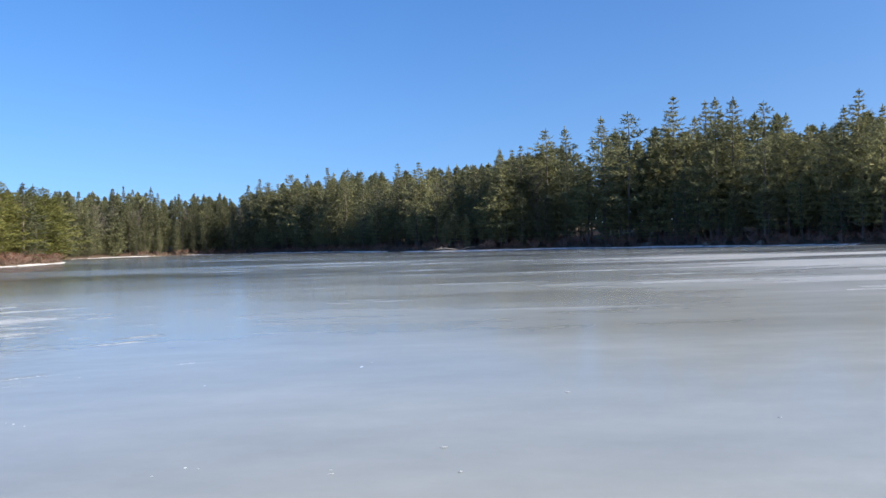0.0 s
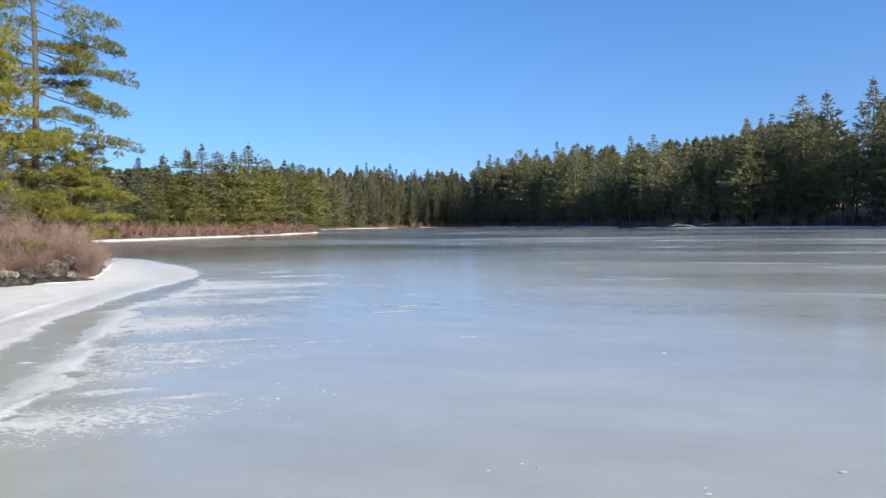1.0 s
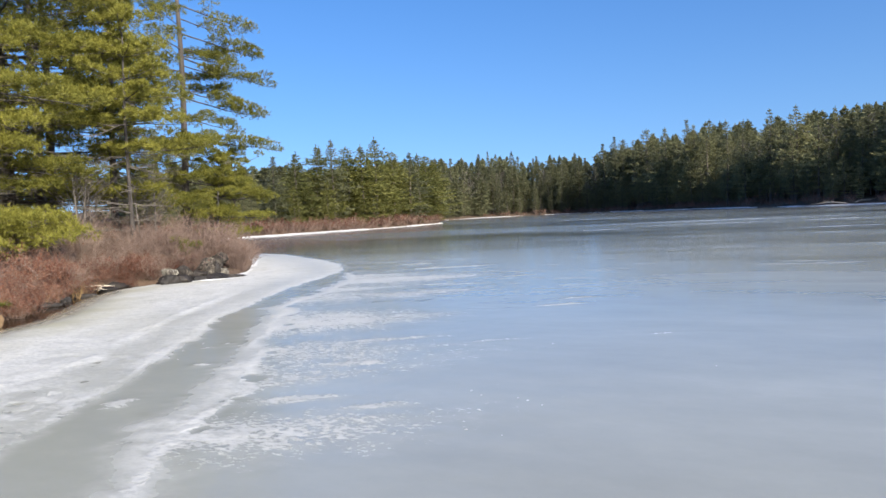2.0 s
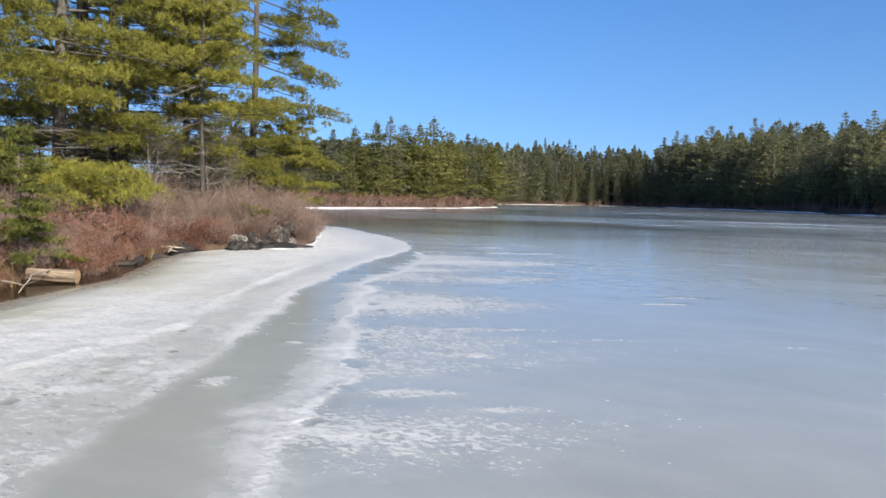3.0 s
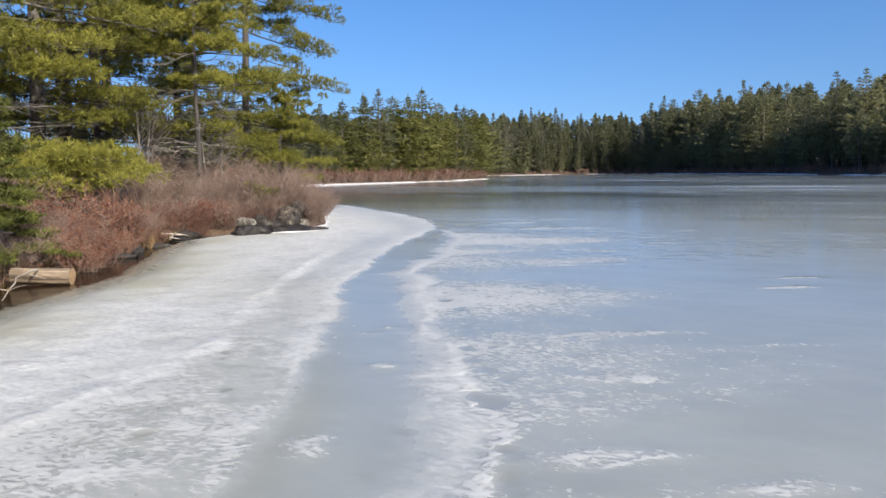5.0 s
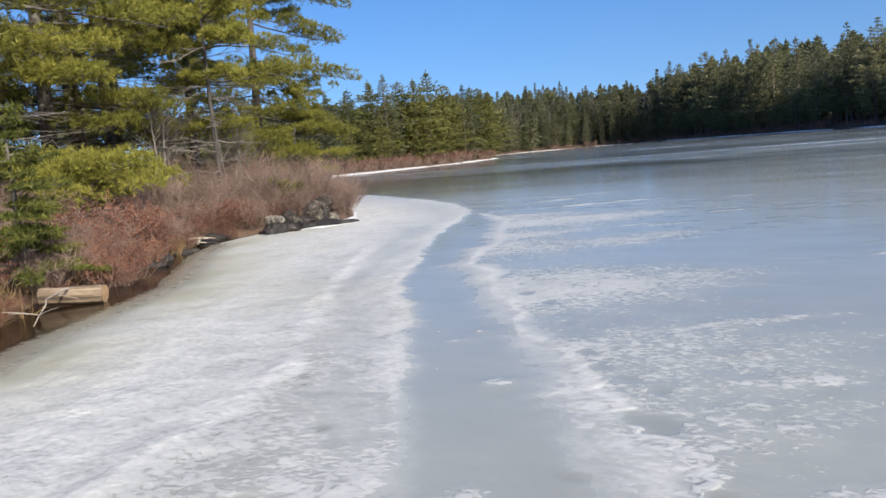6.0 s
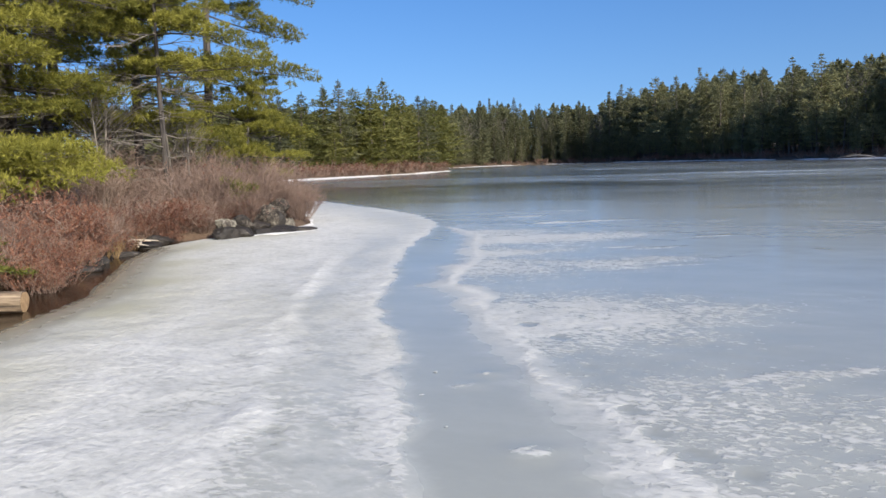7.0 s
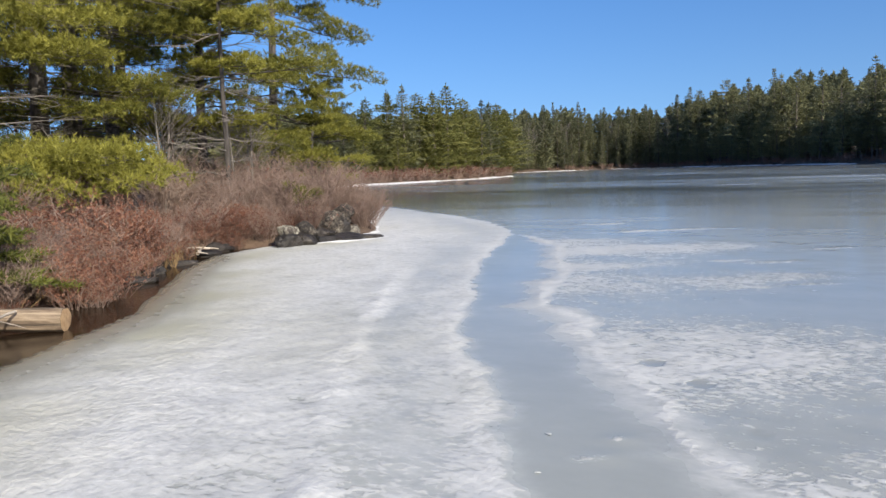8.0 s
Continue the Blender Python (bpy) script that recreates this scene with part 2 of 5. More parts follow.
def tube(soup, pts, radii, sides=5, cap=False):
    """A round, tapering limb along pts."""
    pts = np.asarray(pts, float)
    k = len(pts)
    d = np.gradient(pts, axis=0)
    d /= np.linalg.norm(d, axis=1)[:, None] + 1e-9
    up = np.where(np.abs(d[:, 2:3]) > 0.9, np.array([[1.0, 0, 0]]), np.array([[0, 0, 1.0]]))
    a = np.cross(d, up)
    a /= np.linalg.norm(a, axis=1)[:, None] + 1e-9
    b = np.cross(d, a)
    ang = np.arange(sides) * 2 * np.pi / sides
    r = np.asarray(radii, float)[:, None, None]
    v = pts[:, None] + r * (np.cos(ang)[None, :, None] * a[:, None] + np.sin(ang)[None, :, None] * b[:, None])
    i = np.arange(k - 1)[:, None] * sides
    j = np.arange(sides)[None]
    j2 = (j + 1) % sides
    f = np.stack([i + j, i + j2, i + sides + j2, i + sides + j], -1).reshape(-1, 4)
    soup.add(v.reshape(-1, 3), f)


def spike(soup, a, b, r):
    """A twig that comes to a point."""
    d = (b - a) / (np.linalg.norm(b - a) + 1e-9)
    u = np.cross(d, (0.3, 0.9, 0.2))
    u /= np.linalg.norm(u) + 1e-9
    w = np.cross(d, u)
    soup.add([a + u * r, a - (u - w * 1.7) * r * 0.5, a - (u + w * 1.7) * r * 0.5, b], [(0, 1, 3), (1, 2, 3), (2, 0, 3)])


def blades(soup, c, d, length, width, n, rng, spread):
    """n narrow blades at each place c, fanned out round the direction d. length: one number, or one for each place."""
    m = len(c)
    if m == 0:
        return
    length = np.broadcast_to(np.asarray(length, float), (m,))[:, None, None]
    w = d[:, None] + rng.normal(size=(m, n, 3)) * spread
    w /= np.linalg.norm(w, axis=2)[..., None] + 1e-9
    side = np.cross(w, rng.normal(size=(m, n, 3)))
    side /= np.linalg.norm(side, axis=2)[..., None] + 1e-9
    ln = length * rng.uniform(0.7, 1.25, (m, n, 1))
    wd = ln * width * rng.uniform(0.7, 1.3, (m, n, 1))
    root = c[:, None] + w * ln * 0.04
    v = np.stack([root - side * wd * 0.5, root + side * wd * 0.5, root + w * ln], 2)
    soup.add(v.reshape(-1, 3), np.arange(m * n * 3).reshape(-1, 3))


def part(name, data, material, parent, label=""):
    """One mesh object under a thing or a part. data: a mesh, a Soup or a bmesh."""
    if isinstance(data, Soup):
        data = data.mesh(name, material)
    elif isinstance(data, bmesh.types.BMesh):
        me = bpy.data.meshes.new(name)
        data.to_mesh(me)
        data.free()
        me.materials.append(material)
        data = me
    ob = new(name, data)
    ob.parent = parent
    if label:
        ob["label"] = label
    return ob


def thing(name, m, label, category, group="", kind=""):
    e = new(name)
    e.empty_display_size = 0.2
    e.matrix_world = m
    return tagged(e, label, category, group, kind)


def spot(x, y, z, turn=0.0, sx=1.0, sz=None, lean=0.0):
    return Matrix.LocRotScale((x, y, z), Euler((radians(lean), 0, radians(turn))), (sx, sx, sx if sz is None else sz))


# ---- the lake's outline and the lie of the land ----
SHORE_NEAR = [(-9, -8), (-10, 2), (-11.6, 7), (-12.8, 9.6), (-13.7, 11.0), (-14.4, 12.2), (-15.0, 13.5), (-16.1, 15.2), (-17.1, 17.2), (-17.3, 18.8), (-16.5, 19.8), (-15.7, 21.2), (-16.6, 23), (-19.2, 26.4), (-23.5, 31), (-29, 36.5), (-38, 42), (-52, 49)]
SHORE_FAR = [(-64, 58), (-66, 68), (-60, 78), (-57.5, 92), (-56.5, 110), (-60, 130), (-68, 142), (-84, 172), (-96, 208), (-90, 228), (-79, 238), (-62, 236), (-49, 225), (-19, 184), (5, 134), (13, 128), (24, 124), (36, 108), (45, 92), (51, 82), (75, 48), (85, 10), (70, -40), (20, -60), (-6, -30)]
LAKE = np.array(SHORE_NEAR + SHORE_FAR, float)


def line_distance(x, y, line, closed=False):
    """Distance to a polyline, and the nearest segment's side (positive: to its left)."""
    line = np.asarray(line, float)
    a = line if closed else line[:-1]
    b = np.roll(line, -1, 0) if closed else line[1:]
    best = np.full(x.shape, 1e9)
    side = np.zeros(x.shape)
    for (ax, ay), (bx, by) in zip(a, b):
        ex, ey = bx - ax, by - ay
        u = np.clip(((x - ax) * ex + (y - ay) * ey) / (ex * ex + ey * ey), 0, 1)
        d = np.hypot(x - ax - u * ex, y - ay - u * ey)
        near = d < best
        best = np.where(near, d, best)
        side = np.where(near, np.sign(ex * (y - ay) - ey * (x - ax)), side)
    return best, side


def inside_lake(x, y):
    odd = np.zeros(x.shape, bool)
    for (ax, ay), (bx, by) in zip(LAKE, np.roll(LAKE, -1, 0)):
        cross = (ay > y) != (by > y)
        odd ^= cross & (x < (bx - ax) * (y - ay) / (by - ay + 1e-12) + ax)
    return odd


_rs = np.random.RandomState(5)
_WAVES = [(_rs.uniform(0, 6.28), _rs.uniform(0, 6.28), 2 ** k) for k in range(6) for _ in range(3)]


def wobble(x, y, scale):
    """Smooth uneven noise of about -1 to 1 at a given size in metres."""
    s = np.zeros(np.shape(x))
    for a, ph, k in _WAVES:
        s = s + np.sin((x * math.cos(a) + y * math.sin(a)) * k / scale * 2 + ph + 1.7 * np.sin((x * math.sin(a) - y * math.cos(a)) * k / scale + ph * 2)) / k ** 0.8
    return s / 3.2


def land_height(x, y):
    """Height of the ground: a low bank, then a slow rise inland; the lake's bed below the ice."""
    x, y = np.asarray(x, float), np.asarray(y, float)
    d, _ = line_distance(x, y, LAKE, True)
    d = d + 0.18 * wobble(x, y, 1.6)
    far = np.clip((np.hypot(x, y) - 40) / 40, 0, 1)
    out = 0.05 + 0.5 * (1 - np.exp(-np.clip(d, 0, None) / 1.8)) + 0.02 * d.clip(0, 60) * (0.6 + far) + 0.05 * far * d.clip(0, 60)
    out = out + 0.1 * wobble(x, y, 3.0) * np.clip(d / 2, 0, 1)
    return np.where(inside_lake(x, y), -0.7 * (1 - np.exp(-d.clip(0.06) / 1.0)) - 0.03, out)


def spaced(stops):
    """Grid lines: from, to, step; then the next stretch."""
    out = []
    for a, b, n in stops:
        out.extend(np.linspace(a, b, n, endpoint=False))
    return np.array(out + [stops[-1][1]])


def sheet(name, xs, ys, z, material, keep=None):
    gx, gy = np.meshgrid(xs, ys)
    v = np.stack([gx, gy, z(gx, gy)], -1).reshape(-1, 3)
    nx, ny = len(xs), len(ys)
    i = (np.arange(ny - 1)[:, None] * nx + np.arange(nx - 1)[None]).ravel()
    f = np.stack([i, i + 1, i + nx + 1, i + nx], -1)
    if keep is not None:
        cx, cy = (gx[:-1, :-1] + gx[1:, 1:]) / 2, (gy[:-1, :-1] + gy[1:, 1:]) / 2
        f = f[keep(cx, cy).ravel()]
    s = Soup()
    s.add(v, f)
    return new(name, s.mesh(name, material, True)), gx.ravel(), gy.ravel()


ground, _, _ = sheet("ground", spaced([(-3000, -400, 12), (-400, -110, 30), (-110, -34, 50), (-34, -8, 90), (-8, 100, 20), (100, 400, 24), (400, 3000, 12)]),
                     spaced([(-3000, -300, 10), (-300, 0, 24), (0, 40, 110), (40, 260, 60), (260, 600, 20), (600, 3000, 10)]), land_height, GROUND)
tagged(ground, "brown needle-strewn forest floor rising from the lake", "ground", kind="structure")

# edges of the white crust and of the refrozen channel beside it
WHITE_EDGE = [(7.0, -16.0), (0.6, -4.0), (-2.6, 2.0), (-4.3, 5.0), (-5.45, 7.0), (-6.05, 8.15), (-6.65, 9.4), (-7.1, 10.2), (-7.5, 10.85), (-7.9, 11.5), (-8.55, 12.5), (-9.25, 13.75), (-10.1, 15.6), (-11.0, 17.7), (-11.9, 20.5), (-12.7, 22.7), (-14.4, 25.2), (-18.2, 29.0), (-22.6, 33.0), (-25.3, 34.6), (-33, 38)]
CHANNEL_EDGE = [(8.5, -15.0), (1.6, -3.5), (-2.0, 2.5), (-3.4, 5.5), (-4.3, 7.1), (-4.9, 7.9), (-5.2, 8.55), (-5.6, 9.3), (-5.95, 9.97), (-6.3, 10.6), (-6.7, 11.1), (-7.1, 11.95), (-7.6, 12.65), (-8.25, 13.3), (-8.35, 13.9), (-8.9, 14.4), (-9.1, 15.3), (-9.55, 16.8), (-10.3, 18.7), (-10.8, 20.1), (-12.0, 21.6)]
RIDGE = [(-7.0, 6.6), (-7.5, 7.5), (-7.85, 8.9), (-8.0, 9.8), (-8.35, 10.25), (-8.75, 10.88), (-9.3, 11.8), (-9.75, 12.6), (-10.6, 14.2), (-11.7, 16.4)]
# footprints: x, y, length
PRINTS = [(-5.87, 10.6, 0.15), (-5.68, 10.3, 0.15), (-5.41, 10.06, 0.2), (-5.2, 9.88, 0.19), (-5.24, 9.42, 0.17), (-5.07, 9.33, 0.19), (-4.69, 8.64, 0.14), (-4.53, 8.3, 0.22), (-4.42, 8.15, 0.14), (-4.31, 7.74, 0.14), (-5.32, 8.62, 0.13), (-7.15, 12.62, 0.15), (-6.74, 12.2, 0.16), (-6.3, 11.41, 0.13), (-7.79, 13.67, 0.13), (-7.4, 13.1, 0.12), (-6.71, 7.91, 0.16), (-6.91, 8.81, 0.13), (-7.7, 9.62, 0.13), (-7.58, 9.48, 0.15), (-6.51, 6.97, 0.15), (-8.25, 10.33, 0.09), (-5.17, 7.99, 0.12)]
# drifted streaks of snow: x, y, half length, half width, how white
STREAKS = [(-3.68, 15.13, 0.85, 0.1, 0.7), (-3.6, 16.05, 0.65, 0.08, 0.66), (-4.75, 11.75, 1.1, 0.16, 0.62), (-3.6, 11.75, 0.9, 0.12, 0.56), (-4.45, 10.25, 0.55, 0.2, 0.62), (-4.1, 8.8, 0.75, 0.18, 0.62), (-3.4, 8.7, 0.5, 0.12, 0.58), (-6.1, 13.6, 0.9, 0.18, 0.58), (-7.5, 18.5, 0.9, 0.16, 0.62), (-9.5, 23.3, 2.0, 0.22, 0.66), (-11.2, 24.9, 1.8, 0.2, 0.66), (-7.0, 18.4, 1.2, 0.2, 0.6), (-6.2, 20.4, 0.9, 0.16, 0.56), (-6.5, 16.5, 1.6, 0.16, 0.55), (-1.6, 12.6, 0.5, 0.06, 0.52), (-5.72, 8.2, 0.26, 0.24, 0.66), (-6.2, 9.82, 0.2, 0.09, 0.58), (-7.0, 10.75, 0.2, 0.08, 0.62), (-6.95, 11.05, 0.16, 0.05, 0.6), (2.7, 59.4, 5.0, 0.6, 0.72), (4.0, 56.2, 4.0, 0.4, 0.6), (1.0, 45.0, 3.5, 0.35, 0.56)]
OPEN_WATER = [(-9.8, 5.0), (-10.9, 8.8), (-11.6, 9.9), (-12.1, 11.1), (-12.9, 12.7), (-14.1, 14.1), (-15.4, 15.6), (-16.4, 17.2), (-16.6, 18.6), (-16.3, 19.5)]


def ice_fields(x, y):
    dw, sw = line_distance(x, y, WHITE_EDGE)
    dc, sc = line_distance(x, y, CHANNEL_EDGE)
    db, _ = line_distance(x, y, LAKE, True)
    jag = 0.06 * wobble(x, y, 1.3) + 0.06 * wobble(x + 9, y, 0.35)
    w = dw * sw + jag           # positive: on the bank's side of the crust's edge
    c = -dc * sc + jag * 1.3    # positive: on the open lake's side of the channel
    near = np.clip(1 - (np.hypot(x + 6, y - 11) - 14) / 10, 0, 1)
    crust = np.zeros(x.shape)
    band = np.clip(w / 0.16 + 0.6, 0, 1)
    dr, _ = line_distance(x, y, RIDGE)
    ridge = np.exp(-((dr + 0.09 * wobble(x, y, 0.8)) / 0.1) ** 2) * np.clip(0.9 + 0.6 * wobble(x, y, 0.7), 0, 1) + 0.55 * np.exp(-((w - 0.12) / 0.1) ** 2)
    trod = np.clip((y - 8.0) / 3.0, 0, 1)
    solid = 0.53 + 0.17 * trod + 0.15 * wobble(x, y, 0.9) + 0.4 * ridge * (0.5 + 0.5 * trod) + 0.16 * np.clip((w - 0.9) / 0.5, 0, 1) + 0.3 * np.clip((w - 1.5) / 0.9, 0, 1)
    solid = solid - 0.14 * np.exp(-((w - 0.62 + 0.15 * wobble(x, y, 1.7)) / 0.17) ** 2) * trod
    crust = np.maximum(crust, band * solid)
    lake_side = np.clip(c / 0.3 + 0.6, 0, 1) * np.clip((25 - y) / 4, 0, 1)
    lobe = 0.16 + 0.34 * np.clip(1 - np.abs(y - 8.8) / 1.8, 0, 1) + 0.1 * wobble(x, y, 1.4)
    rim = (0.56 + 0.1 * np.clip((y - 7) / 4, 0, 1) + 0.1 * wobble(x, y, 0.8)) * np.exp(-(np.clip(c - lobe, 0, None) / 0.16) ** 2) + 0.22 * np.exp(-((c - lobe) / 0.07) ** 2)
    spread = (0.525 + 0.05 * np.clip((y - 9) / 3, 0, 1)) * np.exp(-(np.clip(c - 0.4, 0, None) / (2.7 + 0.12 * (y - 8))) ** 2) * np.clip((y - 5.6) / 2.0, 0, 1)
    u, v = x * 0.88 + y * 0.47, -x * 0.47 + y * 0.88       # along and across the drifted streaks
    streak = 0.16 * wobble(u * 0.3, v, 1.1)
    crust = np.maximum(crust, lake_side * np.maximum(rim, spread + streak * np.clip(spread * 2.4 + 0.1, 0, 1)))
    veil = np.maximum((0.36 + 0.2 * trod) * band, 0.62 * np.exp(-((c - 0.5 * lobe + 0.12 * wobble(u * 0.5, v, 0.5)) / 0.2) ** 2) * (y < 21))
    out = np.clip((c - 3.0) / 4, 0, 1) * np.clip((y - 12) / 8, 0, 1) * (w < 0)
    for px, py, half, wide, most in STREAKS:
        a, b = (x - px) * 0.86 + (y - py) * 0.51, -(x - px) * 0.51 + (y - py) * 0.86
        crust = np.maximum(crust, most * np.clip(1.25 - np.hypot(a / half, b / (wide * 1.4)) + 0.4 * wobble(x, y, 0.7), 0, 1) * (w < 0))
    tread = np.zeros(x.shape)
    for k, (px, py, r) in enumerate(PRINTS):
        turn = 2.1 + (0.25, -0.2, 0.4, 0.0)[k % 4]
        a = (x - px) * math.cos(turn) + (y - py) * math.sin(turn)
        b = -(x - px) * math.sin(turn) + (y - py) * math.cos(turn)
        d = np.hypot(a, b * (1.9 + 0.5 * np.sin(a * 14 + k))) + 0.035 * wobble(x, y, 0.3)
        foot = np.clip((r * 0.7 - d) / 0.04, 0, 1)
        crust = crust * (1 - 0.9 * foot)
        tread = np.maximum(tread, foot)
        veil = veil * (1 - 0.8 * foot)
    thin = np.zeros(x.shape)
    do, so = line_distance(x, y, OPEN_WATER)
    strip = so * do             # positive: on the bank's side of the ice's edge
    bank = np.clip(1 - np.abs(strip + 0.05) / 1.1, 0, 1) * np.clip((19.5 - y) / 2, 0, 1) * (x < -9)
    crust = crust * (1 - 0.95 * np.clip(1 + (strip + 0.12) / 0.9, 0, 1) * np.clip((18.5 - y) / 2, 0, 1) * (x < -9) * (np.abs(strip) < 3))
    veil = veil * (1 - np.clip(1 + (strip + 0.05) / 0.6, 0, 1) * (x < -9) * (np.abs(strip) < 3) * (y < 18.5))
    thin = np.maximum(bank, 0.2 * tread)
    stain = np.clip(1 - np.abs(strip + 0.7) / 1.3, 0, 1) * (0.65 + 0.5 * wobble(x, y, 1.5)) * (x < -8) * near
    stain = np.maximum(stain, 0.28 * np.clip(wobble(x + 4, y - 3, 2.2) - 0.15, 0, 1) * band * near)
    clear = np.clip((np.hypot(x + 3, y - 5) - 22) / 40, 0, 1)      # grows with distance from the walk
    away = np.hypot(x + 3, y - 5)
    far_belts = np.clip((away - 24) / 24, 0, 1) * np.clip(1.2 - db / 70, 0.3, 1)      # bare dark ice off the far shores, darkened further for tree reflections
    frosty = np.clip((x - 3 - 0.12 * y) / 14, 0, 1) * np.clip((away - 6) / 20, 0, 1) * np.clip((86 - away) / 25, 0, 1)
    return crust, thin.clip(0, 1), stain.clip(0, 1), out, clear, far_belts.clip(0, 1), frosty, veil.clip(0, 1), strip


def ice_height(x, y):
    crust, *_, strip = ice_fields(x, y)
    dr, _ = line_distance(x, y, RIDGE)
    near = (y > 5) & (y < 25) & (x > -18) & (x < 0)
    solid = np.clip(crust, 0, 1)
    z = 0.012 * solid + 0.005 * wobble(x, y, 0.5) * solid + near * solid * (0.014 * np.exp(-((dr + 0.09 * wobble(x, y, 0.8)) / 0.1) ** 2) * np.clip(0.6 + wobble(x, y, 0.7), 0, 1) + 0.008 * wobble(x, y, 0.22))
    sink = np.clip((strip - 0.04 * wobble(x, y, 0.7)) / 0.12, 0, 1) * (x < -9) * (np.abs(strip) < 3) * (y < 19.4)
    return z - 0.16 * sink


ice_xs = spaced([(-120, -34, 40), (-34, -18, 40), (-18, -11, 70), (-11, -3.2, 150), (-3.2, 1, 30), (1, 20, 30), (20, 110, 40)])
ice_ys = spaced([(-70, 0, 20), (0, 6, 20), (6, 13.5, 150), (13.5, 24, 110), (24, 40, 45), (40, 140, 100), (140, 260, 40)])
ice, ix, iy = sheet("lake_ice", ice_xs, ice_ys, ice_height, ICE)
for key, values in zip(("crust", "thin", "stain", "open", "clear", "far_belts", "frosty", "veil"), ice_fields(ix, iy)):
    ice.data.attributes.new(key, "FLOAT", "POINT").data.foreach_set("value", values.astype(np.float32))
tagged(ice, "frozen lake of glossy grey ice with white crusted bands", "ice", kind="structure")

water_soup = Soup()
water_soup.add([(-24, 2, -0.045), (-9.5, 2, -0.045), (-9.5, 22, -0.045), (-24, 22, -0.045)], [(0, 1, 2, 3)])
water = tagged(new("water", water_soup.mesh("water", WATER)), "dark brown open water between ice and bank", "water", kind="structure")


def snow_strip(line, low, high, seed, tall=1.0):
    """A low bank of old snow along a shore, with an uneven edge."""
    r = np.random.RandomState(seed)
    line = np.asarray(line, float)
    seg = np.linalg.norm(np.diff(line, axis=0), axis=1)
    cum = np.concatenate([[0], np.cumsum(seg)])
    s = np.arange(0, cum[-1], 0.6)
    p = np.stack([np.interp(s, cum, line[:, i]) for i in (0, 1)], -1)
    d = np.gradient(p, axis=0)
    d /= np.linalg.norm(d, axis=1)[:, None]
    out = np.stack([d[:, 1], -d[:, 0]], -1)
    wide = low + (high - low) * np.clip(0.5 + 0.8 * wobble(s, s * 0.3 + seed, 11.0), 0, 1) + r.uniform(-0.12, 0.12, len(s))
    rows = []
    for k, z in ((-0.8, 0.16), (0.15, 0.14), (0.7, 0.09), (1.0, 0.0)):
        q = p + out * (wide * max(k, 0) + min(k, 0))[:, None]
        rows.append(np.column_stack([q, tall * z * np.clip(wide, 0.2, 1) + 0.004 + (0.03 * wobble(q[:, 0], q[:, 1], 1.0) if z else 0)]))
    v = np.stack(rows, 1)
    n = len(s)
    i = (np.arange(n - 1)[:, None] * 4 + np.arange(3)[None]).ravel()
    soup = Soup()
    soup.add(v.reshape(-1, 3), np.stack([i, i + 1, i + 5, i + 4], -1))
    return tagged(new("snow_bank", soup.mesh("snow_bank", SNOW, True)), "thin strip of old white snow along the shore", "snow", kind="structure")


snow_strip(SHORE_FAR[1:8], 0.5, 2.2, 1)
snow_strip(SHORE_FAR[8:14], 0.2, 1.5, 2)
snow_strip(SHORE_FAR[13:16], 0.3, 2.0, 3)
snow_strip(SHORE_FAR[14:20], 0.6, 3.2, 4)
snow_strip(SHORE_NEAR[11:15], 0.05, 0.5, 6, 0.6)
snow_strip([(-15.95, 19.6), (-15.6, 20.0), (-15.3, 20.6), (-15.05, 21.1), (-15.2, 21.6)], 0.08, 0.3, 8, 0.5)


# ---- trees ----
def limb(start, azimuth, length, rise, curl, k=6):
    """Points of a bough that leaves the trunk at a slope and bends by curl towards its end."""
    s = np.linspace(0, 1, k)
    r = length * s
    z = start[2] + r * rise + curl * length * s * s
    return np.stack([start[0] + math.cos(azimuth) * r, start[1] + math.sin(azimuth) * r, z], -1)


